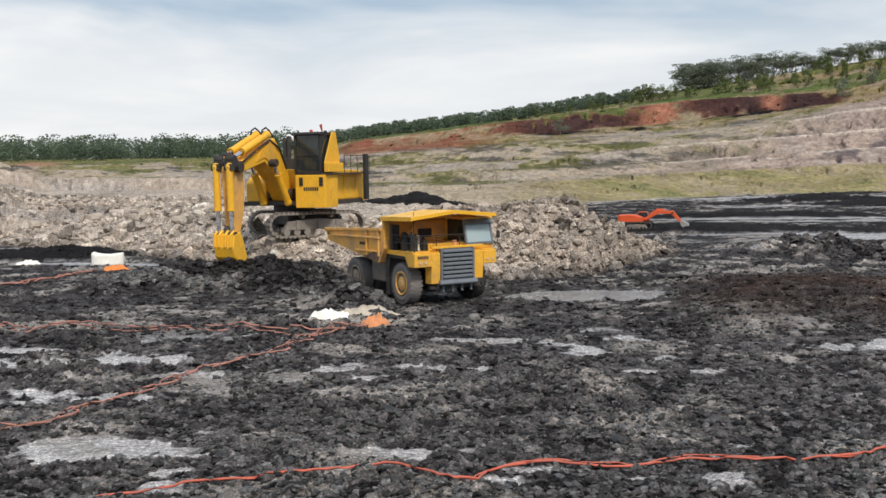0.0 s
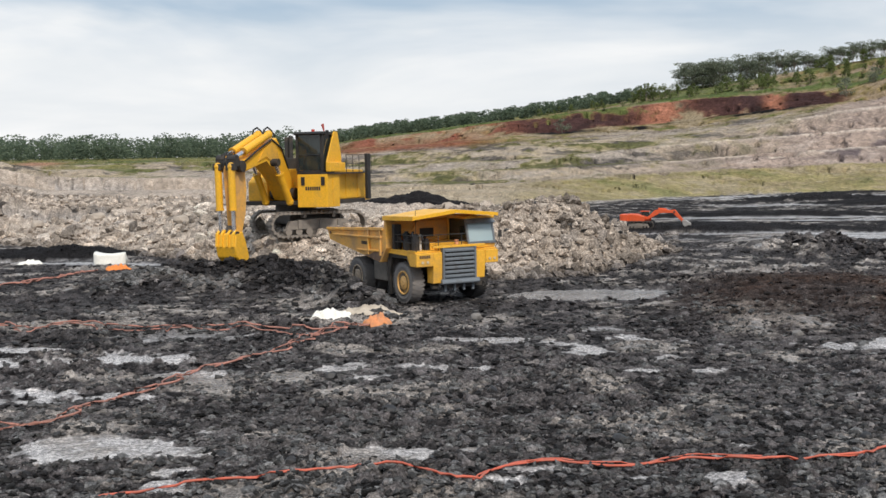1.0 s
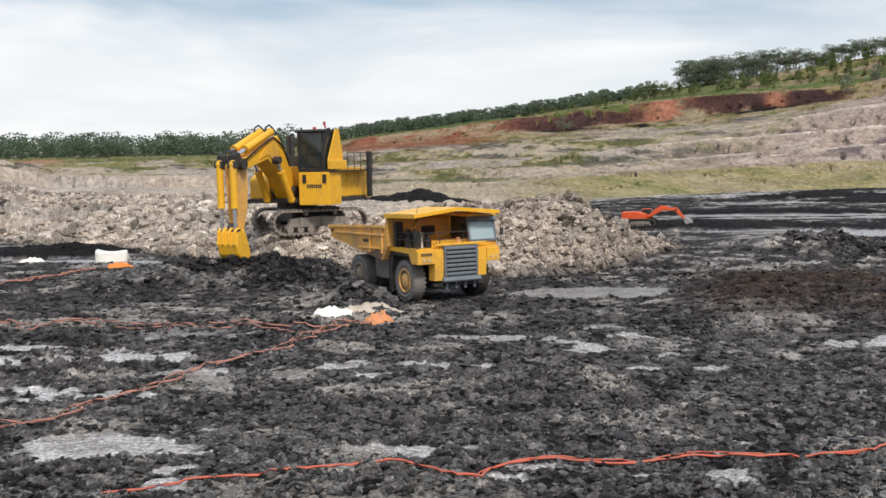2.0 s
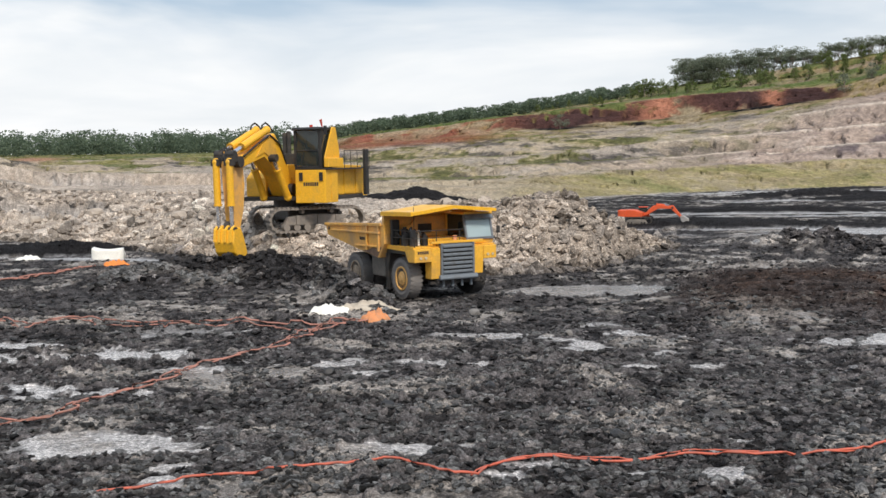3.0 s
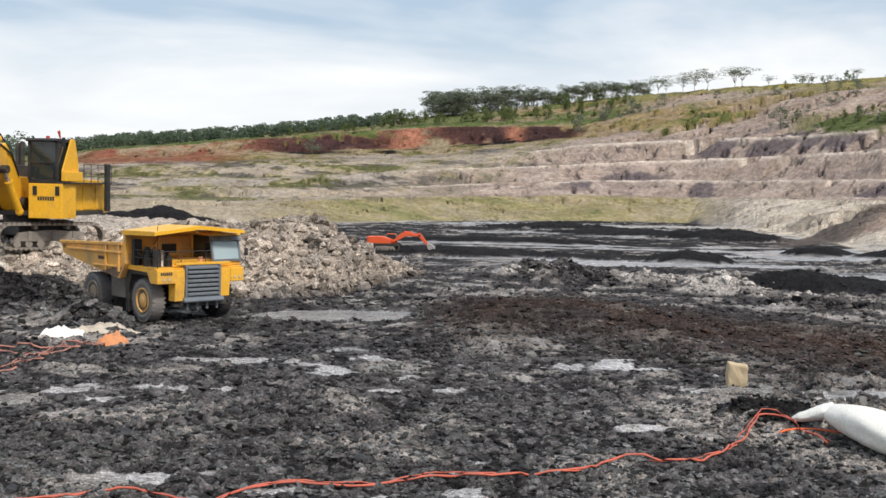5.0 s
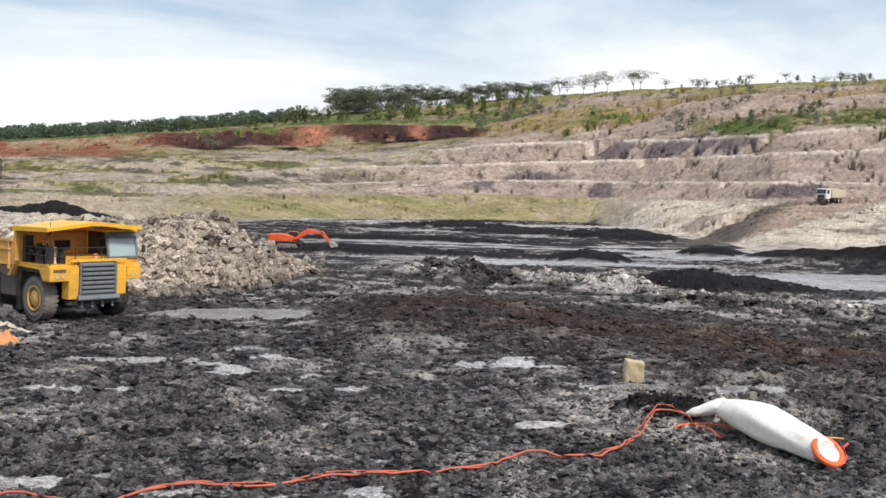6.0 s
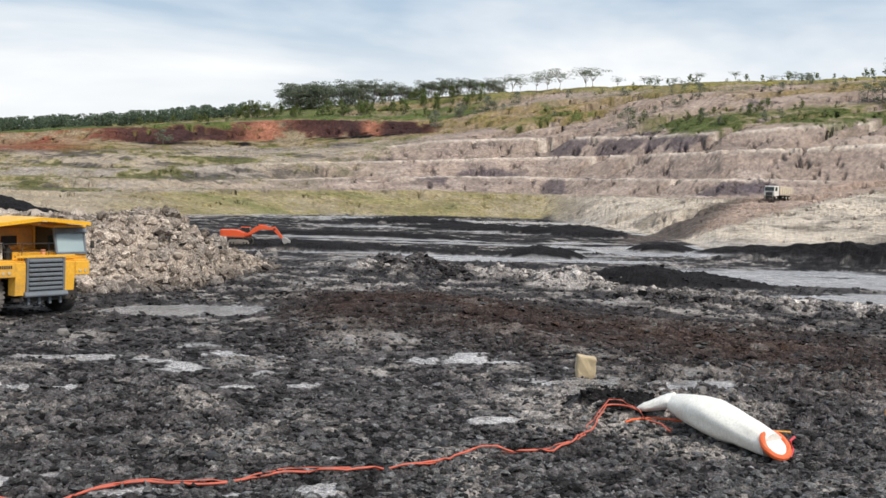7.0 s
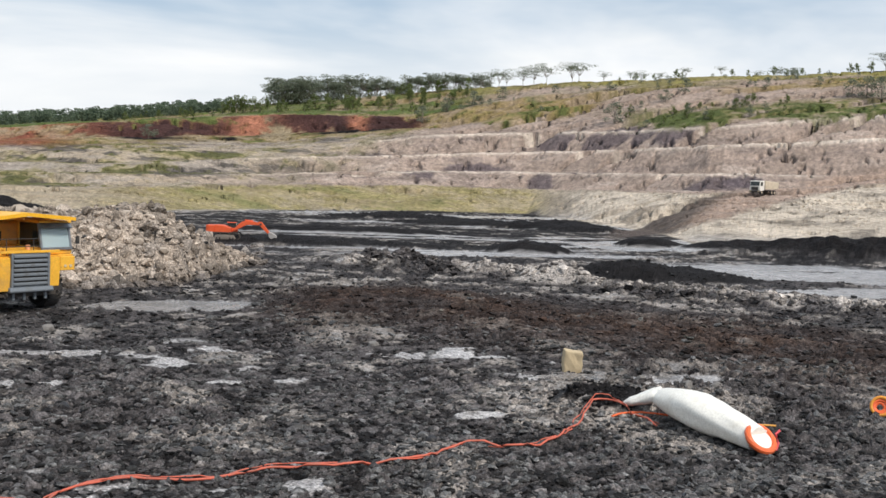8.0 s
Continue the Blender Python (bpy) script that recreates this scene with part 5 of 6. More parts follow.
STONE = surface("yellowish stone block", (0.52, 0.42, 0.27), (0.36, 0.28, 0.18), 0.85, amount=0.5, scale=2.5, bump=0.4)


def smooth_line(points, step, wobble, seed):
    """A wandering line on the ground through plan points."""
    rng = random.Random(seed)
    pts = [Vector((x, y, 0)) for x, y in points]
    out = []
    for i in range(len(pts) - 1):
        p0, p1, p2, p3 = pts[max(i - 1, 0)], pts[i], pts[i + 1], pts[min(i + 2, len(pts) - 1)]
        n = max(2, int((p2 - p1).length / step))
        for k in range(n):
            u = k / n
            out.append(0.5 * (2 * p1 + (p2 - p0) * u + (2 * p0 - 5 * p1 + 4 * p2 - p3) * u * u + (3 * p1 - p0 - 3 * p2 + p3) * u ** 3))
    out.append(pts[-1])
    side = [(rng.uniform(-1, 1), rng.uniform(-1, 1)) for _ in out]
    xy = []
    for i, p in enumerate(out):
        w = [side[max(0, min(len(out) - 1, i + k))] for k in (-2, -1, 0, 1, 2)]
        xy.append((p.x + wobble * sum(a for a, _ in w) / 2.2, p.y + wobble * sum(b for _, b in w) / 2.2))
    z = terrain(np.array([p[0] for p in xy]), np.array([p[1] for p in xy]))[0]
    zz = [float(max(z[max(0, i - 1):i + 2])) for i in range(len(xy))]
    return [(x, y, h) for (x, y), h in zip(xy, zz)]


def cord(points, r, mat, label, seed, wobble=0.12):
    line = smooth_line(points, 0.22, wobble, seed)
    bm = tube([(x, y, z + r * 0.8 + 0.05) for x, y, z in line], r, 6)
    ob = part("cord", bm, mat, None, "", True)
    return tagged(ob, label, "cord", "blasting cords on the floor")


CORD_A = [(-7.9, 22.9), (-6.4, 23.7), (-4.9, 24.0), (-3.0, 24.5), (-1.3, 24.7), (0.3, 23.5), (1.1, 24.6), (2.5, 25.2), (4.4, 24.7), (5.8, 25.4), (7.3, 25.0), (8.8, 25.0), (10.1, 25.2), (11.6, 26.1), (12.9, 25.8), (14.4, 26.3), (16.8, 28.6), (17.8, 28.9), (18.5, 27.0)]
CORD_B = [(-15.7, 28.8), (-12.7, 29.3), (-11.8, 30.2), (-11.4, 32.4), (-9.9, 34.8), (-9.6, 37.3), (-8.7, 38.8), (-7.9, 40.3), (-7.2, 41.1), (-6.7, 43.8), (-6.0, 46.0), (-4.9, 47.5), (-3.9, 48.3)]
CORD_C = [(-25.6, 50.3), (-21.6, 50.3), (-19.5, 49.2), (-18.6, 50.9), (-17.4, 50.8), (-15.0, 49.4), (-13.1, 49.4), (-11.1, 48.6), (-9.3, 48.9), (-7.5, 47.8), (-5.9, 47.6), (-4.0, 48.8)]
CORD_D = [(-29.5, 69.0), (-28.6, 71.3), (-27.7, 74.1), (-26.6, 78.1)]
cord(CORD_A, 0.034, ORANGE, "bright orange cord trailing over churned coal", 1, 0.09)
cord([(x + 0.1, y + 0.14) for x, y in CORD_A[5:]], 0.022, ORANGE, "thin orange cord beside a thicker one", 2, 0.10)
cord(CORD_B, 0.034, PALE_RED, "faded red cord winding over muddy coal", 3, 0.22)
cord([(x + 0.4, y + 0.5) for x, y in CORD_B], 0.04, PALE_RED, "mud-stained faded red cord on coal", 4, 0.30)
cord(CORD_C, 0.045, PALE_RED, "mud-stained faded red cord on coal", 5, 0.25)
cord([(x, y - 0.9) for x, y in CORD_C], 0.035, PALE_RED, "faded red cord lying slack in pale mud", 6, 0.35)
cord(CORD_D, 0.06, PALE_RED, "mud-stained faded red cord on coal", 7, 0.4)
cord([(x + 0.5, y + 1.0) for x, y in CORD_D], 0.06, PALE_RED, "mud-stained faded red cord on coal", 8, 0.5)


def sack(name, a, b, profile_r, label, mat, squash=0.8, seed=1, droop=0.0):
    """A limp plastic sleeve from a to b: swelling along its length, with folds, resting on the ground."""
    a, b = Vector(a), Vector(b)
    d = (b - a).normalized()
    side = Vector((-d.y, d.x, 0)).normalized()
    up = side.cross(d) * -1
    if up.z < 0:
        up = -up
    bm, prev, n, rows = bmesh.new(), None, 28, 30
    for i in range(rows + 1):
        u = i / rows
        r = float(np.interp(u, [k / (len(profile_r) - 1) for k in range(len(profile_r))], profile_r))
        c = a.lerp(b, u) - Vector((0, 0, droop * math.sin(math.pi * u)))
        ring = []
        for k in range(n):
            an = k * math.tau / n
            fold = 1 + 0.10 * noise.noise((u * 3.1, 2.2 * math.cos(an) + seed, 2.2 * math.sin(an))) + 0.05 * noise.noise((u * 9, 5 * math.cos(an), 5 * math.sin(an) + seed))
            fold += 0.05 * max(0, math.cos(an * 3 + u * 4 + seed))
            ring.append(bm.verts.new(c + side * math.cos(an) * r * fold + up * math.sin(an) * r * fold * squash))
        if prev:
            for k in range(n):
                bm.faces.new((prev[k], prev[(k + 1) % n], ring[(k + 1) % n], ring[k]))
        else:
            bm.faces.new(ring)
        prev = ring
    bm.faces.new(prev)
    return part(name, bm, mat, None, "", True), d, side, up


def ring_shape(c, d, r, tube_r, squash=1.0, n=36):
    d = Vector(d).normalized()
    s = Vector((-d.y, d.x, 0)).normalized()
    u = s.cross(d)
    pts = [Vector(c) + s * r * math.cos(k * math.tau / n) + u * r * squash * math.sin(k * math.tau / n) for k in range(n + 1)]
    return tube(pts, tube_r, 8)


def near_sleeve():
    tip, end = Vector((19.0, 28.1, 0)), Vector((19.85, 24.0, 0))
    tip.z, end.z = ground_z(tip.x, tip.y) + 0.60, ground_z(end.x, end.y) + 0.44
    ob, d, side, up = sack("plastic_sleeve", tip, end, (0.20, 0.42, 0.54, 0.64, 0.68, 0.66, 0.60, 0.54, 0.48, 0.42), "", SHEET, 0.82, 3, -0.10)
    tagged(ob, "inflated white plastic sleeve with an orange ring at its mouth", "plastic sleeve", "blast hole sleeves")
    aslant = (d + Vector((0, 0, 1.1))).normalized()
    mouth = end + d * 0.10 + Vector((0, 0, 0.04))
    part("rim_band", ring_shape(mouth, aslant, 0.46, 0.095, 0.9), BRIGHT_ORANGE, ob, "bright orange ring")
    bm = bmesh.new()
    bmesh.ops.create_circle(bm, cap_ends=True, segments=28, radius=0.42, matrix=Matrix.Translation(mouth + aslant * 0.02) @ aslant.to_track_quat("Z", "Y").to_matrix().to_4x4())
    part("end_sheet", bm, SHEET, ob)
    fold_end = tip + Vector((-0.80, 0.50, -0.34))
    neck = sack("neck", tip + Vector((0.12, -0.3, 0.10)), fold_end, (0.40, 0.42, 0.36, 0.30, 0.26, 0.10), "", SHEET, 0.55, 8)[0]
    neck.parent = ob
    neck["label"] = "limp folded neck"
    flap = Vector(end) + d * 0.25 + side * 0.5
    part("tie", tube([flap + Vector((0, 0, -0.3)), flap + Vector((0.12, 0.05, -0.1)), flap + Vector((0.05, 0.1, 0.15)), flap + Vector((0.2, 0.1, 0.25))], 0.04, 6), surface("pink-red tape", (0.75, 0.10, 0.12), None, 0.5), ob, "pink-red tape end")
    for k, (x0, y0, x1, y1) in enumerate(((20.9, 25.6, 22.0, 25.7), (17.6, 28.1, 19.2, 27.7))):
        cord([(x0, y0), ((x0 + x1) / 2, (y0 + y1) / 2 + 0.35), (x1, y1)], 0.035, BRIGHT_ORANGE if k else surface("yellow-orange cord", (0.70, 0.33, 0.06), None, 0.5), "yellow-orange cord end beside the plastic sleeve" if k == 0 else "orange cord leading into the plastic sleeve", 20 + k, 0.08)


near_sleeve()


def crumpled(name, x, y, sx, sy, h, mat, label, category, seed, turn=0, group=""):
    """A crumpled sheet lying on the ground: raised folds that come down to the ground at the rim."""
    bm = bmesh.new()
    n, c, s = 22, math.cos(radians(turn)), math.sin(radians(turn))
    px_all = []
    grid = [[None] * (n + 1) for _ in range(n + 1)]
    for i in range(n + 1):
        for j in range(n + 1):
            u, v = i / n * 2 - 1, j / n * 2 - 1
            rr = 1 + 0.25 * noise.noise((u * 1.7 + seed, v * 1.7, 0))
            px, py = x + (u * sx * c - v * sy * s) * rr, y + (u * sx * s + v * sy * c) * rr
            px_all.append((px, py))
            edge = max(0.0, 1 - u * u) * max(0.0, 1 - v * v)
            f = 0.55 + 0.9 * abs(noise.noise((u * 2.3, v * 1.8, seed))) + 0.35 * noise.noise((u * 5, v * 5, seed))
            grid[i][j] = bm.verts.new((px, py, 0.02 + h * edge ** 0.6 * max(0.05, f)))
    under = terrain(np.array([p[0] for p in px_all]), np.array([p[1] for p in px_all]))[0]
    for v, g in zip((v for row in grid for v in row), under):
        v.co.z += float(g)
    for i in range(n):
        for j in range(n):
            bm.faces.new((grid[i][j], grid[i + 1][j], grid[i + 1][j + 1], grid[i][j + 1]))
    return tagged(part(name, bm, mat, None, "", True), label, category, group)


crumpled("plastic_sheet", -5.75, 51.3, 1.0, 0.7, 0.42, SHEET, "crumpled white plastic sheet in pale mud", "plastic sheet", 3, 10, "plastic sheets")
crumpled("muddy_sheet", -4.0, 52.2, 1.5, 0.6, 0.38, BEIGE, "mud-smeared beige sheet lying on coal", "plastic sheet", 8, 5, "plastic sheets")
crumpled("orange_net", -3.3, 48.9, 0.62, 0.5, 0.55, surface("orange netting", (0.68, 0.27, 0.11), (0.40, 0.24, 0.15), 0.7, amount=0.5, scale=4), "tangled heap of orange netting", "netting", 5, 30, "orange netting")
crumpled("orange_net", -25.3, 80.2, 0.85, 0.45, 0.42, surface("bright orange netting", (0.80, 0.25, 0.05), (0.45, 0.2, 0.1), 0.7, amount=0.4, scale=3), "flattened orange netting on coal", "netting", 9, 20, "orange netting")
crumpled("plastic_sheet", -34.6, 86.5, 0.9, 0.6, 0.45, SHEET, "small crumpled white sheet on coal", "plastic sheet", 13, 0, "plastic sheets")


def bulk_bag(x, y, w, d, h, turn):
    bm = box(-w / 2, w / 2, -d / 2, d / 2, 0, h)
    bmesh.ops.subdivide_edges(bm, edges=bm.edges[:], cuts=6, use_grid_fill=True)
    for v in bm.verts:
        u = v.co.x / (w / 2)
        v.co.z *= 0.86 + 0.16 * u * u - 0.05 * u
        k = noise.noise(v.co * 1.6)
        v.co += Vector((k * 0.12, noise.noise(v.co * 1.9 + Vector((7, 0, 0))) * 0.12, k * 0.05 if v.co.z > 0.1 else 0))
    bmesh.ops.smooth_vert(bm, verts=bm.verts[:], factor=0.5, use_axis_x=True, use_axis_y=True, use_axis_z=True)
    ob = part("bulk_bag", bm, SHEET, None, "", True)
    ob.matrix_world = pose(x, y, ground_z(x, y) - 0.08, 0, 0, turn)
    return tagged(ob, "slumped white bulk bag at the edge of the rock", "bulk bag")


bulk_bag(-27.7, 85.9, 2.5, 1.2, 1.05, 12)


def stone_block(x, y):
    bm = box(-0.38, 0.38, -0.26, 0.26, 0, 0.98, 0.07)
    bmesh.ops.subdivide_edges(bm, edges=[e for e in bm.edges if e.calc_length() > 0.3], cuts=3, use_grid_fill=True)
    for v in bm.verts:
        v.co += Vector((noise.noise(v.co * 3), noise.noise(v.co * 3 + Vector((9, 0, 0))), noise.noise(v.co * 3 + Vector((0, 9, 0))))) * 0.05
        v.co.x += 0.10 * (1 - v.co.z)
    ob = part("stone_block", bm, STONE, None)
    ob.matrix_world = pose(x, y, ground_z(x, y) - 0.1, 5, 7, -20)
    return tagged(ob, "upright yellowish stone block standing in coal rubble", "stone block")


stone_block(20.5, 36.3)


def cord_coil(x, y):
    ob = part("cord_coil", ring_shape((0, 0, 0.34), (-0.75, -0.6, 0.35), 0.30, 0.06, 1.0), surface("yellow-orange coil", (0.80, 0.33, 0.04), (0.6, 0.2, 0.05), 0.5), None, "", True)
    for r, k in ((0.22, 0.02), (0.15, 0.05)):
        part("loop", ring_shape((0, k, 0.34 - k), (-0.7, -0.65, 0.4), r, 0.05), BRIGHT_ORANGE, ob)
    ob.location = (x, y, ground_z(x, y) - 0.02)
    return tagged(ob, "coil of orange cord lying on coal", "cord coil")


cord_coil(26.75, 26.3)


def boulder(x, y, size, mat, label, seed, group):
    """A single broken block of rock or coal, sunk a little into the ground."""
    rng = random.Random(seed)
    bm = bmesh.new()
    bmesh.ops.create_icosphere(bm, subdivisions=2, radius=size)
    planes = [(Vector((rng.gauss(0, 1), rng.gauss(0, 1), rng.gauss(0, 1))).normalized(), size * rng.uniform(0.55, 0.85)) for _ in range(9)]
    for v in bm.verts:
        for nrm, d in planes:  # knock flat facets into it
            over = v.co.dot(nrm) - d
            if over > 0:
                v.co -= nrm * over
        v.co += v.co.normalized() * size * 0.07 * noise.noise(v.co * (2.5 / size) + Vector((seed, 0, 0)))
        v.co.z *= 0.8
    ob = part("boulder", bm, mat, None)
    ob.matrix_world = pose(x, y, ground_z(x, y) + size * 0.25, 0, 0, rng.uniform(0, 360))
    return tagged(ob, label, "boulder", group)


COAL_ROCK = surface("broken coal", (0.022, 0.022, 0.024), (0.07, 0.068, 0.066), 0.5, amount=0.5, scale=2.5, bump=0.5)
PALE_ROCK = surface("pale blasted rock", (0.42, 0.36, 0.30), (0.27, 0.23, 0.19), 0.9, amount=0.5, scale=1.2, bump=0.6)
GREY_ROCK = surface("grey mud-caked rock", (0.20, 0.19, 0.18), (0.09, 0.085, 0.08), 0.9, amount=0.5, scale=2.0, bump=0.5)
for k, (az, r, size) in enumerate(((-3.3, 31.2, 0.24), (9.4, 27.5, 0.26), (-12.5, 27.0, 0.20), (-8.8, 25.4, 0.17), (14.5, 30.5, 0.22), (2.4, 33.5, 0.2), (22.0, 29.4, 0.2), (-6.5, 36.5, 0.24))):
    boulder(*place(az, r), size, COAL_ROCK, "single black coal boulder on the churned floor", 40 + k, "coal boulders")
for k, (az, r, size) in enumerate(((1.6, 50.0, 0.34), (18.6, 45.8, 0.30), (35.8, 39.5, 0.34), (37.3, 40.0, 0.30), (33.3, 40.4, 0.26), (6.8, 44.0, 0.24))):
    boulder(*place(az, r), size, GREY_ROCK, "grey mud-caked boulder among coal lumps", 60 + k, "grey boulders")
for k, (az, r, size) in enumerate(((4.6, 76, 0.42), (6.0, 74, 0.4), (7.3, 73, 0.38), (8.6, 75, 0.36), (5.4, 79, 0.5), (3.4, 78, 0.5), (-5.2, 75, 0.6), (-9.0, 76, 0.6), (-14.2, 104, 0.9), (-18.5, 122, 1.1), (-16.1, 138, 1.0), (-21.4, 128, 0.9), (-12.4, 118, 0.8), (2.2, 95, 1.3), (3.0, 92, 1.2), (0.2, 104, 1.2))):
    boulder(*place(az, r), size, PALE_ROCK, "pale angular boulder on the blasted rock heap", 80 + k, "pale boulders")

# ---- trees ----
def leaf_material(name, dark, light):
    m, t, b = material(name)
    g = t.nodes.new("ShaderNodeNewGeometry")
    col = ramp_node(t, g.outputs["Random Per Island"], (0.0, dark), (1.0, light))
    col = mix_node(t, 0.5, col, ramp_node(t, noise_node(t, 0.35, 3), (0.3, 0.55), (0.7, 1.4)), "MULTIPLY")
    t.links.new(col, b.inputs["Base Color"])
    b.inputs["Roughness"].default_value = 0.7
    b.inputs["Specular IOR Level"].default_value = 0.2
    thin, both = t.nodes.new("ShaderNodeBsdfTranslucent"), t.nodes.new("ShaderNodeMixShader")
    t.links.new(col, thin.inputs["Color"])
    both.inputs[0].default_value = 0.45
    t.links.new(b.outputs[0], both.inputs[1])
    t.links.new(thin.outputs[0], both.inputs[2])
    t.links.new(both.outputs[0], t.nodes["Material Output"].inputs[0])
    return m


# greens lighter than plain foliage: distance haze is mixed into the leaf colours
LEAF = leaf_material("dusky leaves", (0.13, 0.16, 0.115), (0.27, 0.30, 0.22))
BRIGHT_LEAF = leaf_material("fresh leaves", (0.10, 0.135, 0.045), (0.24, 0.29, 0.11))
FAR_LEAF = leaf_material("hazy far leaves", (0.10, 0.14, 0.098), (0.185, 0.235, 0.155))
BARK = surface("pale grey bark", (0.20, 0.17, 0.14), (0.11, 0.09, 0.075), 0.9, amount=0.5, scale=1.0)


def leaf_cloud(rng, clumps, leaf, per):
    """Many small leaf sprays scattered through flattened clumps (x, y, z, radius, thickness)."""
    cs = np.array(clumps)
    idx = np.repeat(np.arange(len(cs)), per)
    n = len(idx)
    d = rng.normal(size=(n, 3))
    d /= np.linalg.norm(d, axis=1)[:, None]
    c = cs[idx]
    centre = c[:, :3] + d * (rng.uniform(0.35, 1.0, n) ** 0.5)[:, None] * np.stack([c[:, 3], c[:, 3], c[:, 4]], 1)
    a, b = rng.normal(size=(n, 3)), rng.normal(size=(n, 3))
    a[:, 2] *= 0.5
    b[:, 2] *= 0.5
    a /= np.linalg.norm(a, axis=1)[:, None]
    b -= a * np.sum(a * b, 1)[:, None]
    b /= np.linalg.norm(b, axis=1)[:, None]
    s = leaf * rng.uniform(0.6, 1.3, n)[:, None]
    v = np.stack([centre - a * s, centre - b * s * 0.6, centre + a * s, centre + b * s * 0.6], 1).reshape(-1, 3)
    return v, np.arange(n * 4).reshape(-1, 4)


def mesh_of(name, v, f, mat):
    me = bpy.data.meshes.new(name)
    me.from_pydata(v.tolist(), [], f.tolist())
    me.materials.append(mat)
    return me


def umbrella_tree(seed, height, spread, mat, label, category="tree", layers=1):
    """A slender trunk that forks high up into arching limbs with flat, airy pads of leaves."""
    rng = np.random.default_rng(seed)
    t = thing("tree", Matrix.Identity(4), label, category)
    fork = height * rng.uniform(0.22, 0.36)
    bm = rod((0, 0, -0.5), (rng.normal() * 0.2, rng.normal() * 0.2, fork), height * 0.014, 6, r2=height * 0.009)
    clumps = []
    limbs = 9
    for k in range(limbs):
        a = k * math.tau / limbs + rng.uniform(-0.4, 0.4)
        reach = spread * rng.uniform(0.35, 1.0)
        top = height * rng.uniform(0.80, 1.0) - 0.12 * height * (reach / spread) ** 2
        if k % 3 == 2:
            top *= 0.74
        tip = Vector((math.cos(a) * reach, math.sin(a) * reach, top))
        midp = Vector((tip.x * 0.4, tip.y * 0.4, fork + (top - fork) * 0.62))
        rod((0, 0, fork * 0.92), midp, height * 0.008, 4, bm, height * 0.006)
        rod(midp, tip, height * 0.006, 4, bm, height * 0.002)
        clumps.append((tip.x, tip.y, tip.z, spread * rng.uniform(0.38, 0.56), height * 0.055))
        clumps.append((midp.x + rng.normal() * 0.8, midp.y + rng.normal() * 0.8, midp.z + height * 0.1, spread * 0.24, height * 0.045))
        if layers > 1:
            clumps.append((tip.x * 0.8, tip.y * 0.8, height * rng.uniform(0.5, 0.75), spread * 0.38, height * 0.07))
            clumps.append((tip.x * 0.9, tip.y * 0.9, height * rng.uniform(0.1, 0.4), spread * 0.40, height * 0.12))
    part("trunk", bm, BARK, t)
    v, f = leaf_cloud(rng, clumps, height * 0.024, 62)
    crown = new("crown", mesh_of("crown", v, f, mat))
    crown.parent = t
    return t


def round_tree(seed, height, spread, mat, label, category="tree"):
    """A dense tree or tall shrub: leaf clumps of uneven size heaped round a short trunk."""
    rng = np.random.default_rng(seed)
    t = thing("tree" if category == "tree" else "shrub", Matrix.Identity(4), label, category)
    bm = rod((0, 0, -0.4), (0, 0, height * 0.6), height * 0.03, 6, r2=height * 0.012)
    clumps = []
    for k in range(15):
        h = rng.uniform(0.15, 0.93)
        w = spread * math.sin(math.pi * min(0.95, 0.18 + h * 0.8)) * rng.uniform(0.2, 0.85)
        a = rng.uniform(0, math.tau)
        clumps.append((math.cos(a) * w, math.sin(a) * w, height * h, spread * rng.uniform(0.28, 0.5), height * rng.uniform(0.08, 0.14)))
        if k < 5:
            rod((0, 0, height * 0.3), (math.cos(a) * w, math.sin(a) * w, height * h), height * 0.014, 4, bm, height * 0.005)
    part("trunk", bm, BARK, t)
    v, f = leaf_cloud(rng, clumps, height * 0.04, 50)
    crown = new("crown", mesh_of("crown", v, f, mat))
    crown.parent = t
    return t


NURSERY = []


def plant(proto, az, r, scale, turn, sink=0.0):
    NURSERY.append((proto, *place(az, r), sink, turn, scale))


def plant_out():
    """Sets every tree and shrub on the ground under it."""
    under = terrain(np.array([p[1] for p in NURSERY]), np.array([p[2] for p in NURSERY]))[0]
    for (proto, x, y, sink, turn, scale), z in zip(NURSERY, under):
        copy_thing(proto, pose(x, y, float(z) - sink, 0, 0, turn)).scale = (scale, scale, scale)


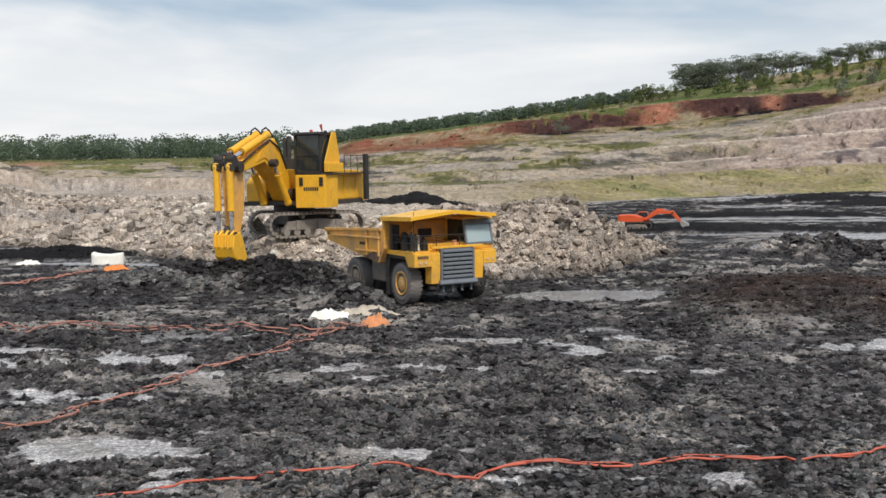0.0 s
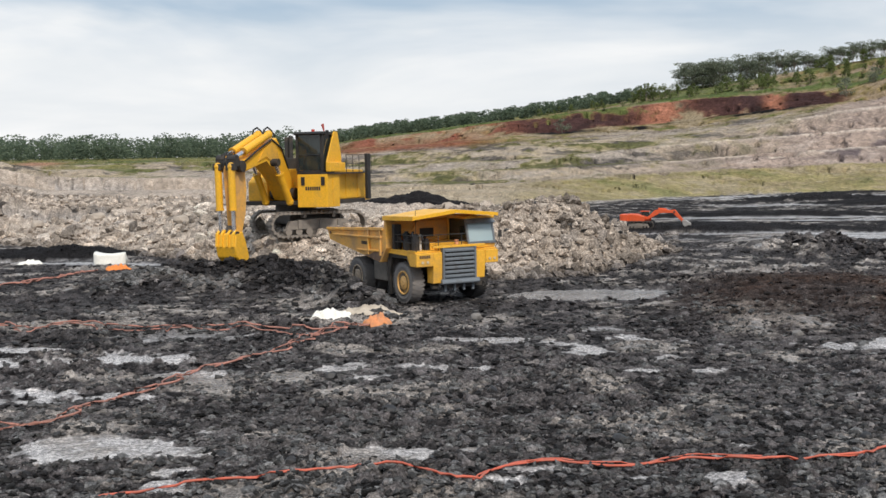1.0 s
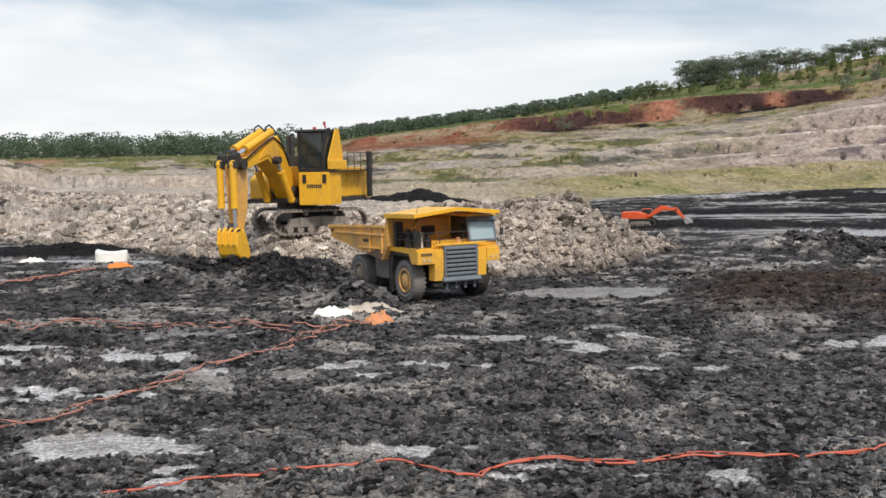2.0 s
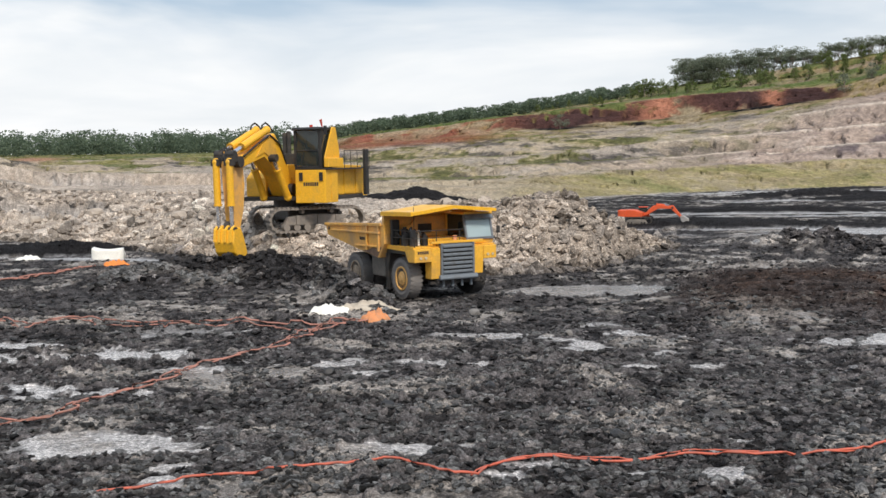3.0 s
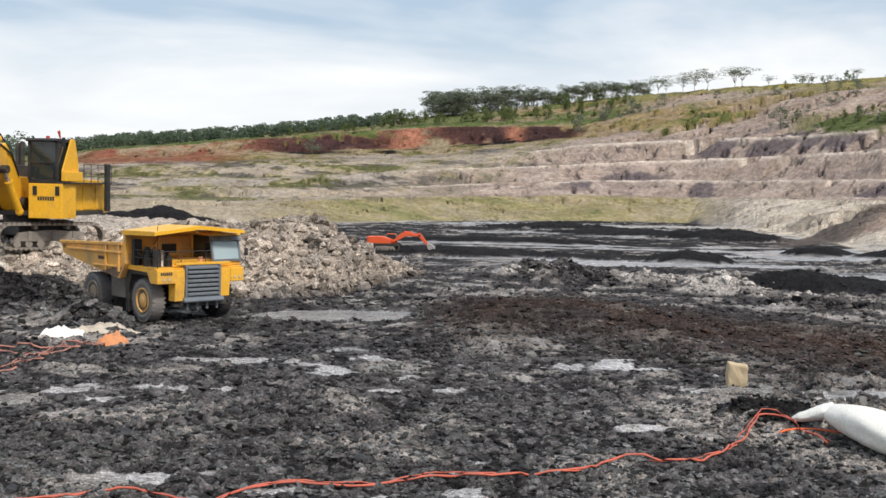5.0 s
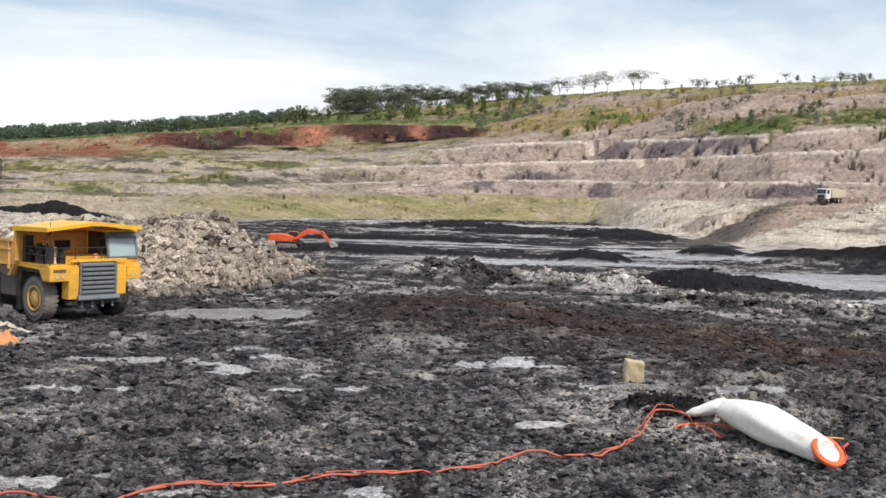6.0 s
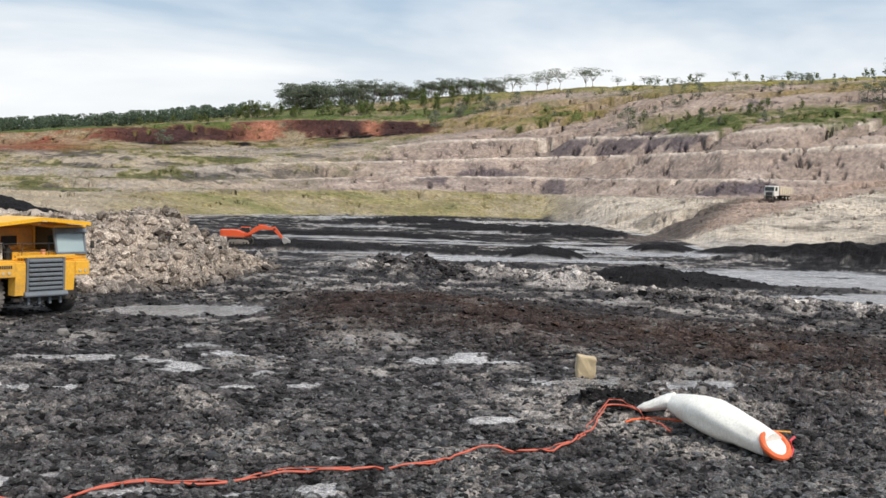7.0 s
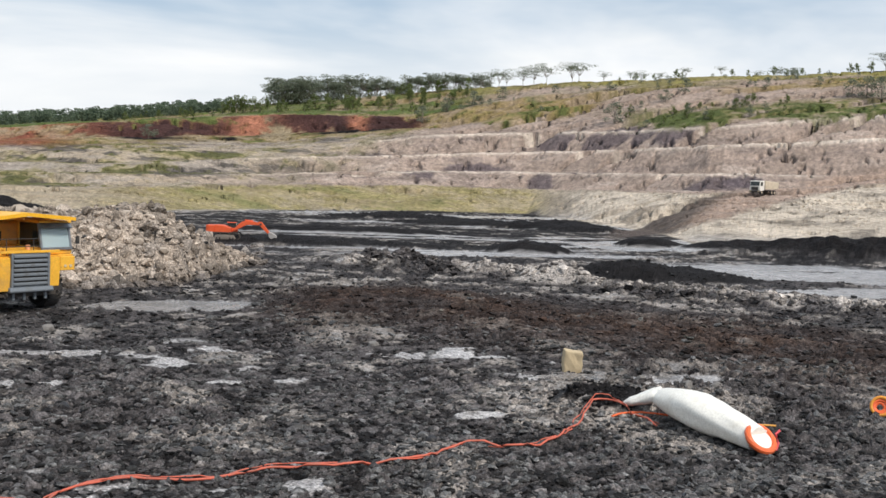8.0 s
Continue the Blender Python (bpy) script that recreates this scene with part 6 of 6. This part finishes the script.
def grow():
    rng = random.Random(5)
    tall = [umbrella_tree(k, 16, 7.5, LEAF, "tall umbrella-crowned tree in a grove on the ridge", layers=2) for k in (1, 2, 3)]
    thin = [umbrella_tree(k, 9.0, 6.4, LEAF, "thin airy umbrella tree alone on the grassy ridge") for k in (11, 12, 13)]
    bushy = [round_tree(k, 6, 2.4, BRIGHT_LEAF, "dense green bushy tree on the grassy slope") for k in (21, 22, 23)]
    shrub = [round_tree(k, 3.0, 1.7, LEAF, "dark green shrub growing on the pit wall", "shrub") for k in (31, 32)]
    airy = [umbrella_tree(k, 16, 7.5, LEAF, "tall airy umbrella-crowned tree in a grove on the ridge") for k in (4, 5, 6)]
    for ob in tall + airy:
        ob["group"] = "grove on the ridge"
    for ob in thin:
        ob["group"] = "scattered ridge trees"
    for ob in bushy:
        ob["group"] = "bushy slope trees"
    for ob in shrub:
        ob["group"] = "shrubs on the pit wall"
    # the grove
    for k in range(78):
        az = 12.5 + 12.0 * (k + rng.uniform(-0.4, 0.4)) / 77
        plant((tall if az < 17.5 or k % 4 == 0 else airy)[k % 3], az, 532 - max(0, az - 18) * 5 + rng.uniform(-18, 18), rng.uniform(0.74, 0.86) * float(np.interp(az, (12.5, 16, 19, 22, 24.5), (0.98, 1.0, 0.86, 0.66, 0.52))), rng.uniform(0, 360), 0.4)
    # thin trees along the skyline
    for az, s in ((24.1, 1.0), (24.5, 0.8), (25.0, 1.1), (25.4, 0.8), (26.3, 1.1), (26.9, 1.2), (27.5, 1.1), (28.9, 1.2), (29.3, 1.1), (30.6, 0.6), (32.0, 0.5), (32.6, 0.6), (33.6, 0.55), (34.9, 0.6), (35.6, 0.5), (36.7, 0.55), (37.4, 1.0), (38.6, 0.5), (39.6, 0.75), (40.3, 0.6), (41.0, 0.7), (41.6, 0.85), (42.2, 0.8), (42.9, 0.95), (43.6, 1.0), (44.1, 0.9), (44.7, 1.05)):
        plant(thin[int(az * 10) % 3], az, 468 + rng.uniform(-10, 6) + max(0, 30 - az) * 4, s * 0.9, rng.uniform(0, 360), 0.3)
    for k in range(46):
        az = rng.uniform(31, 45.5)
        plant((bushy + shrub)[k % 5], az, float(np.interp(az, AZ, BREAKS["ridge"][0])) + rng.uniform(-8, 4), rng.uniform(0.3, 0.75), rng.uniform(0, 360), 0.2)
    # bushy growth below the grove and along the cliff top
    for k in range(64):
        az = rng.uniform(12.8, 23.5)
        plant(bushy[k % 3], az, 452 + rng.uniform(0, 62) - max(0, az - 19) * 5, rng.uniform(0.55, 1.15), rng.uniform(0, 360), 0.3)
    for k in range(26):
        az = rng.uniform(4.5, 12.6)
        plant(bushy[k % 3], az, rng.uniform(448, 520), rng.uniform(0.45, 0.9) * (1.25 if az > 10 else 0.8), rng.uniform(0, 360), 0.3)
    for k in range(10):
        plant(bushy[k % 3], 10.2 + 0.18 * k + rng.uniform(-0.1, 0.1), 470 + rng.uniform(-8, 8), rng.uniform(0.9, 1.5), rng.uniform(0, 360), 0.3)
    # shrubs on the benches
    for az, r, s in ((31.3, 372, 2.6), (35.3, 398, 1.8), (33.9, 385, 1.6), (34.4, 392, 2.2), (34.9, 396, 1.9), (35.8, 399, 2.0), (42.2, 378, 2.2), (43.2, 372, 2.0), (43.9, 372, 2.4), (44.6, 370, 2.6), (36.6, 398, 1.4), (39.0, 400, 1.3), (40.6, 400, 1.6), (41.6, 400, 1.2), (6.4, 405, 2.0), (20.9, 424, 2.4), (22.2, 432, 2.0), (23.6, 436, 2.2), (25.2, 440, 1.8)):
        plant(shrub[int(r) % 2], az, r, s, rng.uniform(0, 360), 0.3)
    for k in range(54):
        az = rng.uniform(31.5, 45)
        plant((shrub + bushy)[k % 5], az, float(np.interp(az, AZ, BREAKS["bench_c"][0])) + rng.uniform(6, 30), rng.uniform(0.45, 1.2) * (1 if k % 5 < 2 else 0.55), rng.uniform(0, 360), 0.2)
    for k in range(44):
        az = rng.uniform(22, 46)
        plant(shrub[k % 2], az, rng.uniform(402, 455), rng.uniform(0.5, 1.3), rng.uniform(0, 360), 0.2)
    for ob in tall + airy + thin + bushy + shrub:  # the first of each kind stands on the ridge too
        az = rng.uniform(13, 17)
        x, y = place(az, 515)
        ob.matrix_world = pose(x, y, ground_z(x, y) - 0.3) @ Matrix.Scale(0.75, 4)


grow()
plant_out()


def far_woods(name, az0, az1, r0, r1, count, h0, h1, seed, label):
    """Woodland on the skyline: crowns merged in one mass with a ragged top."""
    rng = np.random.default_rng(seed)
    vs, fs, off = [], [], 0
    az, r = rng.uniform(az0, az1, count), rng.uniform(r0, r1, count)
    x, y = r * np.sin(np.radians(az)), r * np.cos(np.radians(az))
    z = terrain(x, y)[0]
    for k in range(count):
        h = rng.uniform(h0, h1)
        w = h * rng.uniform(0.24, 0.36)
        clumps = [(x[k] + rng.normal() * w * 0.5, y[k] + rng.normal() * w * 0.5, z[k] + h * hh, w * (1.15 - 0.6 * abs(hh - 0.5)), h * 0.11) for hh in (0.15, 0.35, 0.55, 0.75, 0.93)]
        v, f = leaf_cloud(rng, clumps, 0.35 + h * 0.03, 30)
        vs.append(v)
        fs.append(f + off)
        off += len(v)
    ob = new(name, mesh_of(name, np.concatenate(vs), np.concatenate(fs), FAR_LEAF))
    return tagged(ob, label, "woodland", kind="stuff")


far_woods("far_woods", -27, -8.5, 570, 760, 620, 5, 13.5, 3, "dark green belt of distant woodland on the skyline")
far_woods("hill_woods", -8.5, 10.5, 500, 660, 900, 2.5, 6.5, 4, "low mixed woodland along the hilltop")
